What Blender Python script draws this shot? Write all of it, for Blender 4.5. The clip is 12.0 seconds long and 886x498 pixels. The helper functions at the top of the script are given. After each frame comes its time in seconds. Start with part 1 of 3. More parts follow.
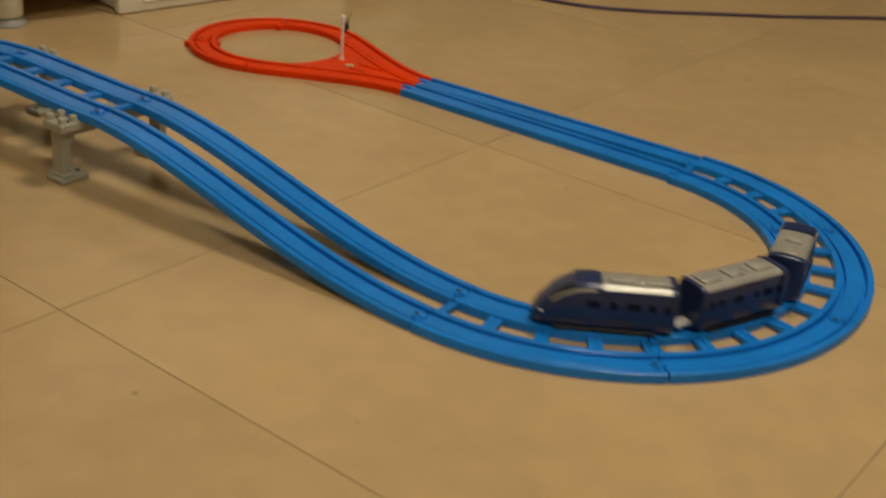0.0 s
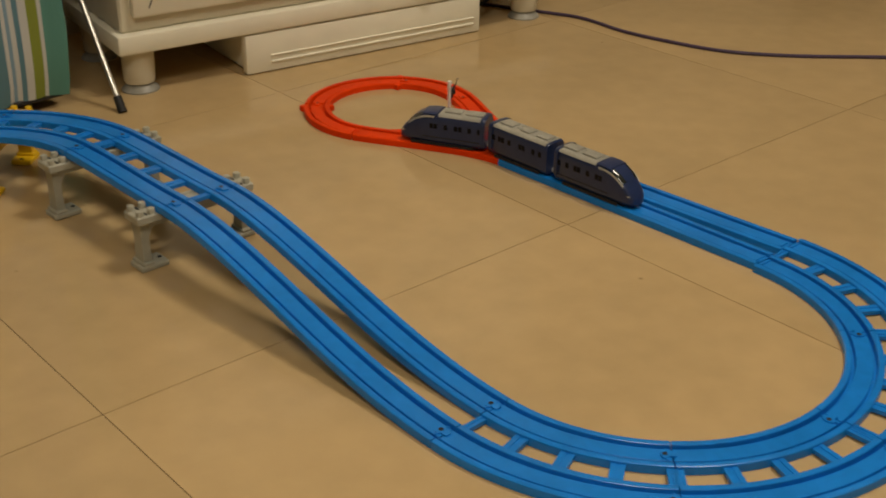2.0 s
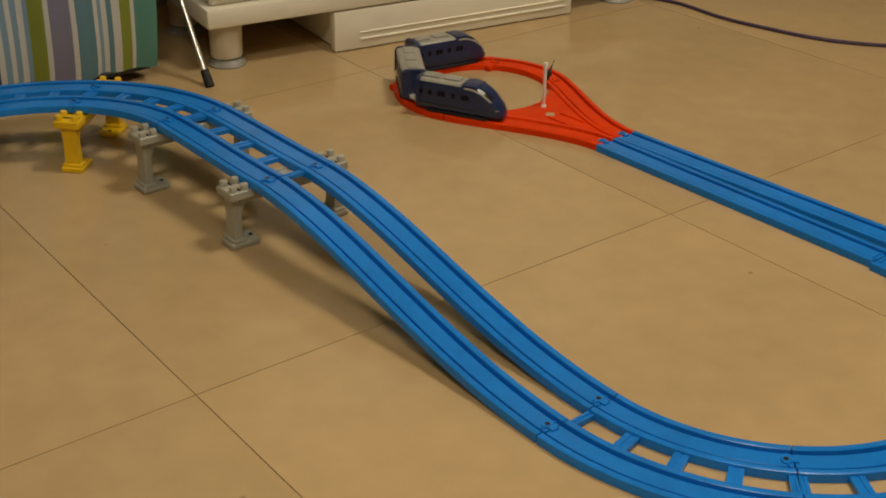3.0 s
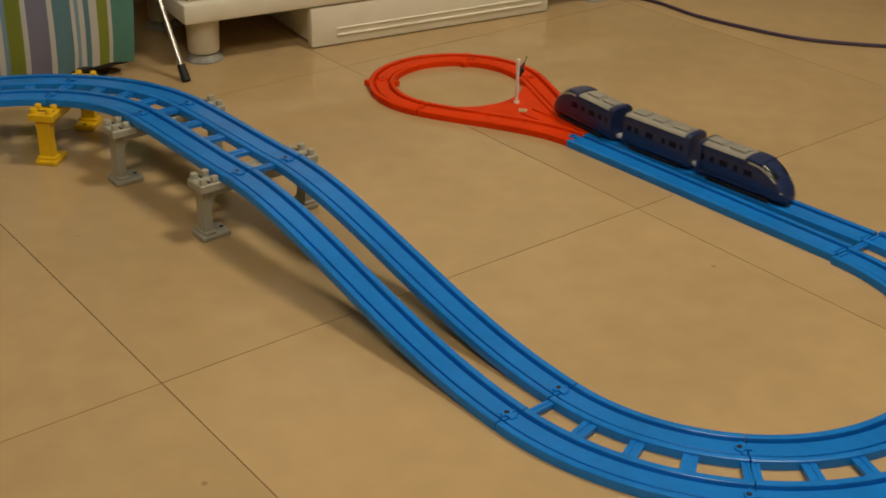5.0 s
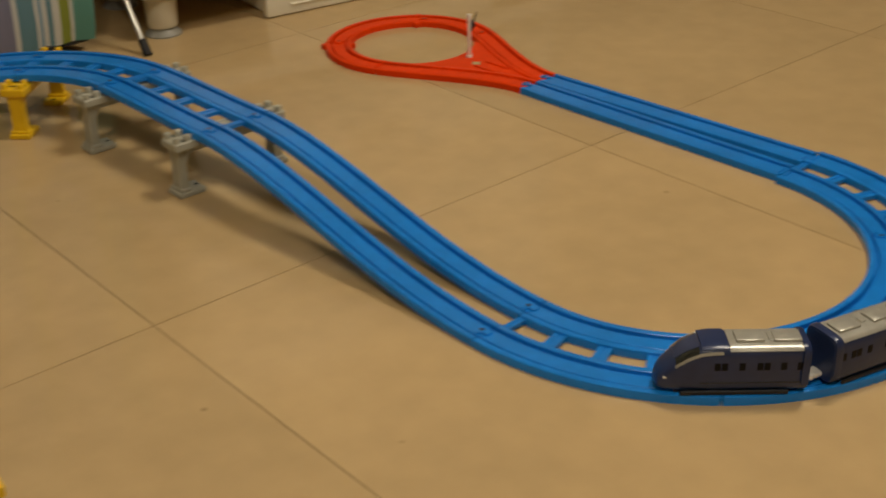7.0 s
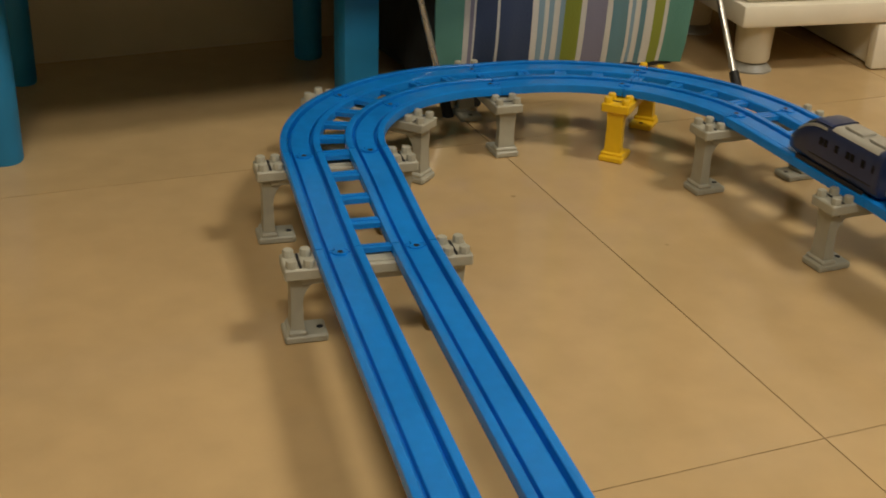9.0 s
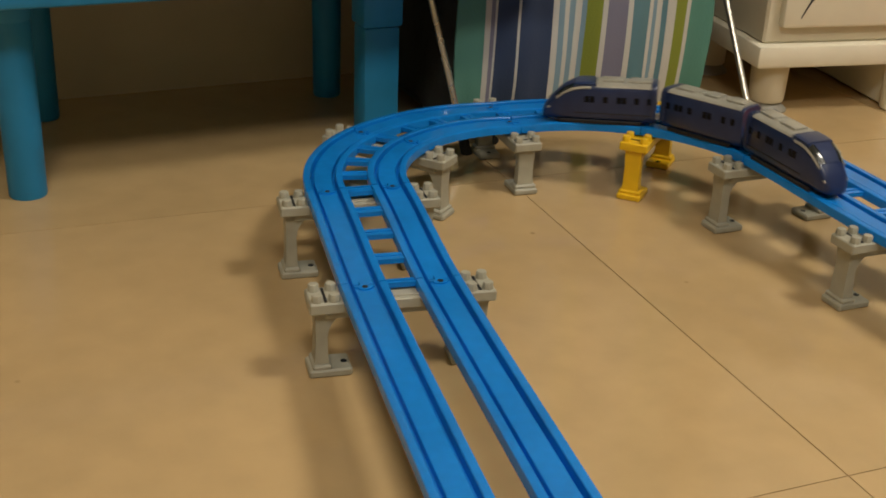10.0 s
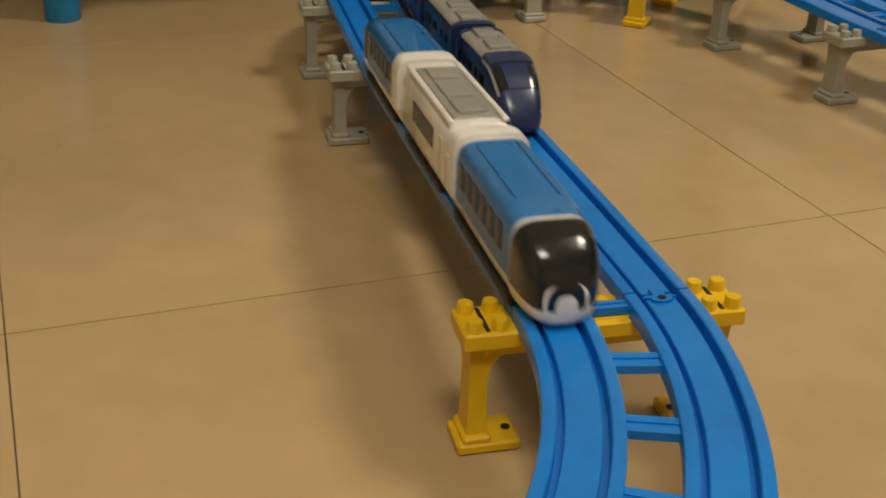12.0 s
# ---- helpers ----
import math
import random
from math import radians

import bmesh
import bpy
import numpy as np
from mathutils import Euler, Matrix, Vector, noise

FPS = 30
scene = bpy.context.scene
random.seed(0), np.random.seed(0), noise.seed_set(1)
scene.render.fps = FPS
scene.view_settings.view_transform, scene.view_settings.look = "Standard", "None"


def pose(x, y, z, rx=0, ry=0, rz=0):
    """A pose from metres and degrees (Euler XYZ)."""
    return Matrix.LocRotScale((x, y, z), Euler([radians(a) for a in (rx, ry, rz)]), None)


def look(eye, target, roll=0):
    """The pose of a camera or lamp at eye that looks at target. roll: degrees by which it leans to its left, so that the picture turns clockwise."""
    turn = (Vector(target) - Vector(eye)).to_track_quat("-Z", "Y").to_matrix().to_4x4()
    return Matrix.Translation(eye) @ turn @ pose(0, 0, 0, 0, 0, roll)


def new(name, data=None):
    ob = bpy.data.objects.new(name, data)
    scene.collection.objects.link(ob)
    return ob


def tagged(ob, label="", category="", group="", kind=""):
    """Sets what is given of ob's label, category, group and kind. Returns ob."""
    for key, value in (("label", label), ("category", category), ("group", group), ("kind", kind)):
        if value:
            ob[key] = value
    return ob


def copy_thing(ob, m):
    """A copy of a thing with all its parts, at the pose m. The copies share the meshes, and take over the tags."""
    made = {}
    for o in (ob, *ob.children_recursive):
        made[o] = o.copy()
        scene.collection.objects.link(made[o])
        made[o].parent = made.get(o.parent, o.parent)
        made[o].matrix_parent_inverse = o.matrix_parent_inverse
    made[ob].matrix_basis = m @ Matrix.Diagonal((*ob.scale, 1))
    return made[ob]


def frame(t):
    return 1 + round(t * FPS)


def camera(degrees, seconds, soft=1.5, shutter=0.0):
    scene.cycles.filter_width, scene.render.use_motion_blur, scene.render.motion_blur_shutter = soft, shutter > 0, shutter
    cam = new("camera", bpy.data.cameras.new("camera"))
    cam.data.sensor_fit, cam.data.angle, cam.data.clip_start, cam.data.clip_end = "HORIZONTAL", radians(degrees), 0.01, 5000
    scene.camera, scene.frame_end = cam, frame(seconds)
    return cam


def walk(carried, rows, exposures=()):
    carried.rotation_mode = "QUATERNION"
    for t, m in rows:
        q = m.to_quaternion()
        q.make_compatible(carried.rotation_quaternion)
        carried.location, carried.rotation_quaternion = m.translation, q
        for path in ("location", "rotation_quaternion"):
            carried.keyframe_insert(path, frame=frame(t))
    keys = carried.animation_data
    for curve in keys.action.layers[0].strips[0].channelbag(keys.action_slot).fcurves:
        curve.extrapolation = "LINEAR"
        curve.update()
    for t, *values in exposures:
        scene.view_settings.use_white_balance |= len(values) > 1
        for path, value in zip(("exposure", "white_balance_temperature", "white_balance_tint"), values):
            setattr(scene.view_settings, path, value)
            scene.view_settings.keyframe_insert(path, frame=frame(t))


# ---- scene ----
cam = camera(40.15, 12.0, soft=1.8, shutter=0.35)
PATH = [
    (0, (-1.0805, -0.5306, 0.5413), (0.4269, 0.4557, -0.3278), 5.05),
    (0.5, (-1.0135, -0.5533, 0.601), (0.4176, 0.5673, -0.2333), 6.26),
    (1, (-0.9639, -0.6163, 0.6298), (0.4084, 0.5469, -0.2443), 4.92),
    (1.5, (-0.9426, -0.644, 0.6417), (0.3685, 0.5548, -0.2769), 3.93),
    (2, (-0.9156, -0.6301, 0.6554), (0.3335, 0.6377, -0.2571), 0.46),
    (2.5, (-0.9197, -0.5859, 0.6332), (0.268, 0.7407, -0.2776), 0.34),
    (3, (-0.9212, -0.5658, 0.6287), (0.2549, 0.7571, -0.3023), 0.92),
    (5, (-0.9137, -0.5969, 0.6303), (0.2727, 0.7164, -0.3013), 1.35),
    (5.5, (-0.913, -0.5954, 0.6273), (0.284, 0.7115, -0.2996), 1.31),
    (6, (-0.8954, -0.6344, 0.6359), (0.3288, 0.6462, -0.2922), 0.78),
    (6.5, (-0.9048, -0.6814, 0.6406), (0.3779, 0.5297, -0.3017), 0.08),
    (7, (-0.9818, -0.6508, 0.6168), (0.2491, 0.6061, -0.3347), -1.12),
    (7.5, (-1.0554, -0.5309, 0.5901), (0.0153, 0.8751, -0.3462), -1.41),
    (7.7, (-1.0635, -0.4784, 0.5609), (-0.0807, 0.9869, -0.3808), -1.46),
    (9.3, (-1.069, -0.2853, 0.5088), (-0.3016, 1.3448, -0.3595), 2.08),
    (9.5, (-1.0754, -0.2899, 0.504), (-0.2921, 1.3441, -0.3425), 1.81),
    (10, (-1.0848, -0.2932, 0.5169), (-0.3087, 1.3513, -0.3157), 2.30),
    (10.5, (-1.1063, -0.3246, 0.4925), (-0.3875, 1.3338, -0.3637), 1.57),
    (11, (-1.1202, -0.3738, 0.4339), (-0.4084, 1.2907, -0.4163), 0.88),
    (11.5, (-1.1356, -0.4177, 0.4067), (-0.426, 1.2302, -0.4771), 1.52),
    (12, (-1.1293, -0.4237, 0.3963), (-0.3923, 1.2113, -0.4889), 1.84),
]
walk(cam, [(t, look(eye, target, roll)) for t, eye, target, roll in PATH], exposures=[(0, -0.26, 6400, 10), (7.5, -0.23, 6400, 10), (9.3, 0.16, 6150, 10), (10.5, 0.21, 6100, 10), (11.2, 0.17, 6150, 10), (12.0, -0.02, 6200, 10)])

# ---- world and light ----
world = bpy.data.worlds.new("room_air")
scene.world = world
world.use_nodes = True
world.node_tree.nodes["Background"].inputs[0].default_value = (1.0, 0.86, 0.66, 1)
world.node_tree.nodes["Background"].inputs[1].default_value = 0.25


def area_lamp(name, place, target, sx, sy, watts, colour):
    lamp = bpy.data.lights.new(name, "AREA")
    lamp.shape, lamp.size, lamp.size_y, lamp.energy, lamp.color = "RECTANGLE", sx, sy, watts, colour
    ob = new(name, lamp)
    ob.matrix_world = look(place, target)
    return ob


area_lamp("ceiling_lamp_light", (0.62, -0.20, 2.38), (0.62, -0.20, 0.0), 0.55, 0.45, 28, (1.0, 0.89, 0.71))
# added fill light: evens out the brightness on the left, no known source
area_lamp("added_fill_light", (-1.30, -1.00, 2.38), (-1.30, -1.00, 0.0), 0.9, 0.6, 28, (1.0, 0.89, 0.71))



# ---- materials ----
def material(name, colour, rough=0.4, grain=0.0, scale=60.0, bump=0.0, metal=0.0, tone=0.12, coat=0.0, bump_scale=None):
    m = bpy.data.materials.new(name)
    m.use_nodes = True
    nt = m.node_tree
    b = nt.nodes["Principled BSDF"]
    b.inputs["Roughness"].default_value, b.inputs["Metallic"].default_value = rough, metal
    b.inputs["Coat Weight"].default_value = coat
    b.inputs["Specular IOR Level"].default_value = 0.4
    tc = nt.nodes.new("ShaderNodeTexCoord")
    big = nt.nodes.new("ShaderNodeTexNoise")
    big.inputs["Scale"].default_value, big.inputs["Detail"].default_value = scale * 0.12, 3
    fine = nt.nodes.new("ShaderNodeTexNoise")
    fine.inputs["Scale"].default_value, fine.inputs["Detail"].default_value = scale, 5
    nt.links.new(tc.outputs["Object"], big.inputs["Vector"])
    nt.links.new(tc.outputs["Object"], fine.inputs["Vector"])
    mix = nt.nodes.new("ShaderNodeMath")
    mix.operation = "MULTIPLY_ADD"
    mix.inputs[1].default_value = 0.5
    nt.links.new(fine.outputs[0], mix.inputs[0])
    nt.links.new(big.outputs[0], mix.inputs[2])
    ramp = nt.nodes.new("ShaderNodeValToRGB")
    lo = [max(0, c * (1 - tone)) for c in colour]
    hi = [min(1, c * (1 + tone)) for c in colour]
    ramp.color_ramp.elements[0].position, ramp.color_ramp.elements[1].position = 0.5, 1.0
    ramp.color_ramp.elements[0].color, ramp.color_ramp.elements[1].color = (*lo, 1), (*hi, 1)
    nt.links.new(mix.outputs[0], ramp.inputs[0])
    nt.links.new(ramp.outputs[0], b.inputs["Base Color"])
    if grain:
        add = nt.nodes.new("ShaderNodeMath")
        add.operation = "MULTIPLY_ADD"
        add.inputs[1].default_value, add.inputs[2].default_value = grain, rough - grain / 2
        nt.links.new(big.outputs[0], add.inputs[0])
        nt.links.new(add.outputs[0], b.inputs["Roughness"])
    if bump:
        bn = nt.nodes.new("ShaderNodeBump")
        bn.inputs["Strength"].default_value, bn.inputs["Distance"].default_value = bump, 0.002
        if bump_scale:
            own = nt.nodes.new("ShaderNodeTexNoise")
            own.inputs["Scale"].default_value = bump_scale
            nt.links.new(tc.outputs["Object"], own.inputs["Vector"])
            nt.links.new(own.outputs[0], bn.inputs["Height"])
        else:
            nt.links.new(fine.outputs[0], bn.inputs["Height"])
        nt.links.new(bn.outputs[0], b.inputs["Normal"])
    return m


BLUE = material("blue_rail_plastic", (0.011, 0.200, 0.66), 0.23, 0.12, 90, 0.05, tone=0.12)
RED = material("red_rail_plastic", (0.72, 0.045, 0.001), 0.48, 0.10, 90, 0.05, tone=0.10)
YELLOW = material("yellow_pier_plastic", (0.80, 0.50, 0.006), 0.38, 0.1, 80, 0.05, tone=0.10)
GREY = material("grey_pier_plastic", (0.37, 0.36, 0.29), 0.45, 0.1, 80, 0.06, tone=0.12)
NAVY = material("navy_car_plastic", (0.018, 0.031, 0.092), 0.30, 0.1, 120, 0.03, tone=0.2, coat=0.15)
NAVY_DARK = material("dark_underframe", (0.008, 0.009, 0.014), 0.5, 0, 120, 0.1, tone=0.2)
SILVER = material("silver_roof_paint", (0.42, 0.41, 0.36), 0.30, 0.15, 150, 0.05, metal=0.35, tone=0.15)
WHITE = material("white_car_plastic", (0.86, 0.84, 0.79), 0.28, 0.1, 120, 0.03, tone=0.05, coat=0.2)
SKY = material("sky_blue_car_paint", (0.020, 0.165, 0.45), 0.28, 0.1, 120, 0.03, tone=0.08, coat=0.3)
ROOF_GREY = material("grey_roof_panel", (0.30, 0.29, 0.25), 0.42, 0.1, 140, 0.06, tone=0.2)
WINDOW_BLACK = material("matt_black_window_paint", (0.004, 0.004, 0.006), 0.5, 0, 120, 0, tone=0.2)
GLASS_BLACK = material("black_window_paint", (0.012, 0.016, 0.015), 0.22, 0, 120, 0, tone=0.2, coat=0.6)
WINDOW_GREY = material("slate_window_paint", (0.024, 0.026, 0.045), 0.22, 0, 120, 0, tone=0.2)
METAL = material("chrome_coupler_metal", (0.85, 0.84, 0.80), 0.22, 0, 100, 0, metal=0.4, tone=0.1)
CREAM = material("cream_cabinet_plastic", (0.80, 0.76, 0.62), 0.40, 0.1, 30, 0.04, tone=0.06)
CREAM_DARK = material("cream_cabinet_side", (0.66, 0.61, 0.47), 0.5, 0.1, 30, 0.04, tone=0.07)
STEEL = material("satin_steel_tube", (0.62, 0.60, 0.55), 0.28, 0.1, 60, 0.02, metal=0.9, tone=0.1)
BLACK = material("black_rubber", (0.012, 0.012, 0.012), 0.6, 0, 100, 0.1, tone=0.3)
TABLE_BLUE = material("sky_blue_table_plastic", (0.018, 0.22, 0.48), 0.5, 0.1, 40, 0.06, tone=0.12)
PLASTER = material("cream_wall_paint", (0.50, 0.44, 0.31), 0.75, 0.1, 14, 0.15, tone=0.10)
CEILING = material("white_ceiling_paint", (0.72, 0.68, 0.58), 0.8, 0, 14, 0.1, tone=0.05)
# brown for the unseen east wall, chosen to keep floor reflections dark
DIM_WALL_BROWN = material("reflection_dimming_brown", (0.10, 0.075, 0.05), 0.8, 0, 14, 0.1, tone=0.15)
DARK_CLOTH = material("charcoal_canvas", (0.022, 0.024, 0.026), 0.9, 0, 300, 0.3, tone=0.3)
CORD = material("violet_cord_rubber", (0.055, 0.035, 0.075), 0.45, 0, 100, 0.05, tone=0.2)
JOINT = material("dark_floor_grout", (0.145, 0.10, 0.05), 0.8, 0, 22, 0.2, tone=0.6)
INK = material("black_scroll_print", (0.03, 0.028, 0.025), 0.5, 0, 80, 0, tone=0.2)
GLOW = material("lamp_diffuser", (0.9, 0.88, 0.8), 0.5, 0, 20, 0, tone=0.02)
GLOW.node_tree.nodes["Principled BSDF"].inputs["Emission Color"].default_value = (1, 0.86, 0.66, 1)
GLOW.node_tree.nodes["Principled BSDF"].inputs["Emission Strength"].default_value = 8


def floor_material():
    m = material("polished_beige_tile", (0.48, 0.340, 0.168), 0.125, 0.08, 26, 0.0, tone=0.10)
    nt = m.node_tree
    b = nt.nodes["Principled BSDF"]
    info = nt.nodes.new("ShaderNodeObjectInfo")
    src = b.inputs["Base Color"].links[0].from_socket
    hsv = nt.nodes.new("ShaderNodeHueSaturation")
    mul = nt.nodes.new("ShaderNodeMath")
    mul.operation = "MULTIPLY_ADD"
    mul.inputs[1].default_value, mul.inputs[2].default_value = 0.08, 0.96
    nt.links.new(info.outputs["Random"], mul.inputs[0])
    nt.links.new(mul.outputs[0], hsv.inputs["Value"])
    nt.links.new(src, hsv.inputs["Color"])
    # sparse dark specks and scuffs
    tc = nt.nodes.new("ShaderNodeTexCoord")
    v = nt.nodes.new("ShaderNodeTexVoronoi")
    v.inputs["Scale"].default_value = 7
    nt.links.new(tc.outputs["Object"], v.inputs["Vector"])
    r = nt.nodes.new("ShaderNodeValToRGB")
    r.color_ramp.elements[0].position, r.color_ramp.elements[1].position = 0.012, 0.03
    r.color_ramp.elements[0].color, r.color_ramp.elements[1].color = (0.45, 0.42, 0.4, 1), (1, 1, 1, 1)
    nt.links.new(v.outputs["Distance"], r.inputs[0])
    mx = nt.nodes.new("ShaderNodeMix")
    mx.data_type, mx.blend_type = "RGBA", "MULTIPLY"
    mx.inputs["Factor"].default_value = 1
    nt.links.new(hsv.outputs[0], mx.inputs["A"])
    nt.links.new(r.outputs[0], mx.inputs["B"])
    nt.links.new(mx.outputs["Result"], b.inputs["Base Color"])
    n = nt.nodes.new("ShaderNodeTexNoise")
    n.inputs["Scale"].default_value = 5
    nt.links.new(tc.outputs["Object"], n.inputs["Vector"])
    bn = nt.nodes.new("ShaderNodeBump")
    bn.inputs["Strength"].default_value, bn.inputs["Distance"].default_value = 0.06, 0.004
    nt.links.new(n.outputs[0], bn.inputs["Height"])
    nt.links.new(bn.outputs[0], b.inputs["Normal"])
    return m


TILE = floor_material()


def striped_cloth():
    m = material("striped_canvas", (0.3, 0.3, 0.3), 0.85, 0, 400, 0.35, tone=0.1)
    nt = m.node_tree
    b = nt.nodes["Principled BSDF"]
    tc = nt.nodes.new("ShaderNodeTexCoord")
    sep = nt.nodes.new("ShaderNodeSeparateXYZ")
    nt.links.new(tc.outputs["Object"], sep.inputs[0])
    scale = nt.nodes.new("ShaderNodeMath")
    scale.operation = "MULTIPLY_ADD"
    scale.inputs[1].default_value, scale.inputs[2].default_value = 1 / 0.34, 0.5
    nt.links.new(sep.outputs[0], scale.inputs[0])
    fold = nt.nodes.new("ShaderNodeMath")
    fold.operation = "FRACT"
    nt.links.new(scale.outputs[0], fold.inputs[0])
    ramp = nt.nodes.new("ShaderNodeValToRGB")
    cr = ramp.color_ramp
    cr.interpolation = "CONSTANT"
    teal, white, navy, sky, olive, mauve, aqua = (0.10, 0.26, 0.22), (0.55, 0.55, 0.52), (0.035, 0.055, 0.115), (0.20, 0.31, 0.40), (0.22, 0.26, 0.035), (0.19, 0.19, 0.27), (0.11, 0.22, 0.27)
    bands = [(0.0, teal), (0.09, white), (0.115, mauve), (0.13, white), (0.14, navy), (0.205, white), (0.212, navy), (0.35, white), (0.375, sky), (0.40, white), (0.425, sky), (0.45, white), (0.475, sky), (0.49, olive), (0.54, white), (0.56, mauve), (0.645, white), (0.665, aqua),
             (0.755, white), (0.775, sky), (0.79, white), (0.81, aqua), (0.83, white), (0.86, olive), (0.91, white), (0.925, teal)]
    cr.elements[0].position, cr.elements[0].color = 0, (*bands[0][1], 1)
    cr.elements[1].position, cr.elements[1].color = bands[1][0], (*bands[1][1], 1)
    for pos, c in bands[2:]:
        cr.elements.new(pos).color = (*c, 1)
    nt.links.new(fold.outputs[0], ramp.inputs[0])
    nt.links.new(ramp.outputs[0], b.inputs["Base Color"])
    return m


CANVAS = striped_cloth()
for plain, level in ((RED, 0.10), (BLUE, 0.32), (WINDOW_BLACK, 0.15)):
    plain.node_tree.nodes["Principled BSDF"].inputs["Specular IOR Level"].default_value = level


# ---- building helpers ----
def finish(bm, smooth=True):
    bmesh.ops.recalc_face_normals(bm, faces=bm.faces)
    for f in bm.faces:
        f.smooth = smooth
    for e in bm.edges:
        if len(e.link_faces) == 2 and e.calc_face_angle(0) > 0.6:
            e.smooth = False


def part(name, bm, mat, parent=None, label="", smooth=True):
    finish(bm, smooth)
    me = bpy.data.meshes.new(name)
    bm.to_mesh(me)
    bm.free()
    me.materials.append(mat)
    ob = new(name, me)
    if parent is not None:
        ob.parent = parent
    if label:
        ob["label"] = label
    return ob


def block(x0, y0, z0, x1, y1, z1, bevel=0.0, seg=2, bm=None):
    own = bmesh.new()
    bmesh.ops.create_cube(own, size=1)
    for v in own.verts:
        v.co = (x0 + (x1 - x0) * (v.co.x + 0.5), y0 + (y1 - y0) * (v.co.y + 0.5), z0 + (z1 - z0) * (v.co.z + 0.5))
    if bevel:
        bmesh.ops.bevel(own, geom=own.edges[:], offset=bevel, segments=seg, profile=0.5, affect="EDGES")
    if bm is None:
        return own
    me = bpy.data.meshes.new("t")
    own.to_mesh(me)
    own.free()
    bm.from_mesh(me)
    bpy.data.meshes.remove(me)
    return bm


def tube(points, radius, sides=10, bm=None):
    bm = bm or bmesh.new()
    pts = [Vector(p) for p in points]
    rings = []
    for i, p in enumerate(pts):
        t = (pts[min(i + 1, len(pts) - 1)] - pts[max(i - 1, 0)]).normalized()
        up = Vector((0, 0, 1)) if abs(t.z) < 0.9 else Vector((1, 0, 0))
        a = t.cross(up).normalized()
        b = a.cross(t)
        r = radius[i] if isinstance(radius, (list, tuple)) else radius
        rings.append([bm.verts.new(p + r * (math.cos(2 * math.pi * k / sides) * a + math.sin(2 * math.pi * k / sides) * b)) for k in range(sides)])
    for r0, r1 in zip(rings, rings[1:]):
        for k in range(sides):
            bm.faces.new((r0[k], r0[(k + 1) % sides], r1[(k + 1) % sides], r1[k]))
    bm.faces.new(rings[0][::-1])
    bm.faces.new(rings[-1])
    return bm


def sweep(points, profile, origin):
    """A closed profile (across, up) along a polyline, relative to origin."""
    bm = bmesh.new()
    o = Vector(origin)
    pts = [Vector(p) for p in points]
    rings = []
    for i, p in enumerate(pts):
        t = (pts[min(i + 1, len(pts) - 1)] - pts[max(i - 1, 0)]).normalized()
        a = Vector((t.y, -t.x, 0)).normalized()
        up = a.cross(t)
        rings.append([bm.verts.new(p - o + a * u + up * w) for u, w in profile])
    n = len(profile)
    for r0, r1 in zip(rings, rings[1:]):
        for k in range(n):
            bm.faces.new((r0[k], r0[(k + 1) % n], r1[(k + 1) % n], r1[k]))
    bm.faces.new(rings[0][::-1])
    bm.faces.new(rings[-1])
    return bm


def thing(name, place, label, category, group="", turn=0.0, size=1.0):
    ob = new(name)
    ob.empty_display_size = 0.02
    ob.matrix_world = pose(*place, 0, 0, turn) @ Matrix.Scale(size, 4)
    return tagged(ob, label, category, group)


# ---- track plan: the centre line of the double track, from the red end to the last curve ----
# heights of the rails' undersides: ramp top, curve, far straight's end
H, H_IN, H_TOP, H_OUT, H_END = 0.0694, 0.0762, 0.065, 0.0785, 0.0774
GAUGE, RED_GAUGE, FLARE_GAUGE = 0.0315, 0.0197, 0.0262


def polyline(segments, step=0.004):
    pts = []
    for seg in segments:
        if seg[0] == "line":
            (x0, y0), (x1, y1), z0, z1 = seg[1:]
            n = max(2, int(math.hypot(x1 - x0, y1 - y0) / step))
            for i in range(n + 1):
                u = i / n
                pts.append((x0 + (x1 - x0) * u, y0 + (y1 - y0) * u, z0 + (z1 - z0) * (u * u * (3 - 2 * u)) ** (1.1 if z0 == 0 else 1)))
        else:
            (cx, cy), r, a0, a1, z, z1 = seg[1:]
            n = max(2, int(abs(radians(a1 - a0)) * r / step))
            for i in range(n + 1):
                a = radians(a0 + (a1 - a0) * i / n)
                pts.append((cx + r * math.cos(a), cy + r * math.sin(a), z + (z1 - z) * i / n))
    out = [pts[0]]
    for p in pts[1:]:
        if math.dist(p, out[-1]) > 1e-5:
            out.append(p)
    return out


def ahead(p, heading, length):
    return (p[0] + length * math.cos(radians(heading)), p[1] + length * math.sin(radians(heading)))


def around(c, r, a):
    return (c[0] + r * math.cos(radians(a)), c[1] + r * math.sin(radians(a)))


R = 0.2499
A0, A1 = 359.684, 177.6882
C1 = (-0.0009, -0.0043)
STRAIGHT_END = around(C1, R, A0)
RED_END = ahead(STRAIGHT_END, A0 + 90 - 360, 0.414)
SLOPE_FOOT = around(C1, R, A1)
C2, R2 = (-0.4694, 0.6741), 0.2345
B0, B1 = -2.2532, 169.9694
CURVE_IN = around(C2, R2, B0)
SLOPE_TOP = ahead(SLOPE_FOOT, A1 - 90, 0.4517)
CURVE_OUT = around(C2, R2, B1)
LADDER_END = ahead(CURVE_OUT, B1 + 90, 0.188)
HIGH_HEADING, R3 = 260.217, 0.372
HIGH_END = ahead(LADDER_END, HIGH_HEADING, 0.4701)
D0 = HIGH_HEADING - 270
C3 = around(HIGH_END, -R3, D0)
LOOP, RL = (0.25, 0.6653), 0.1144


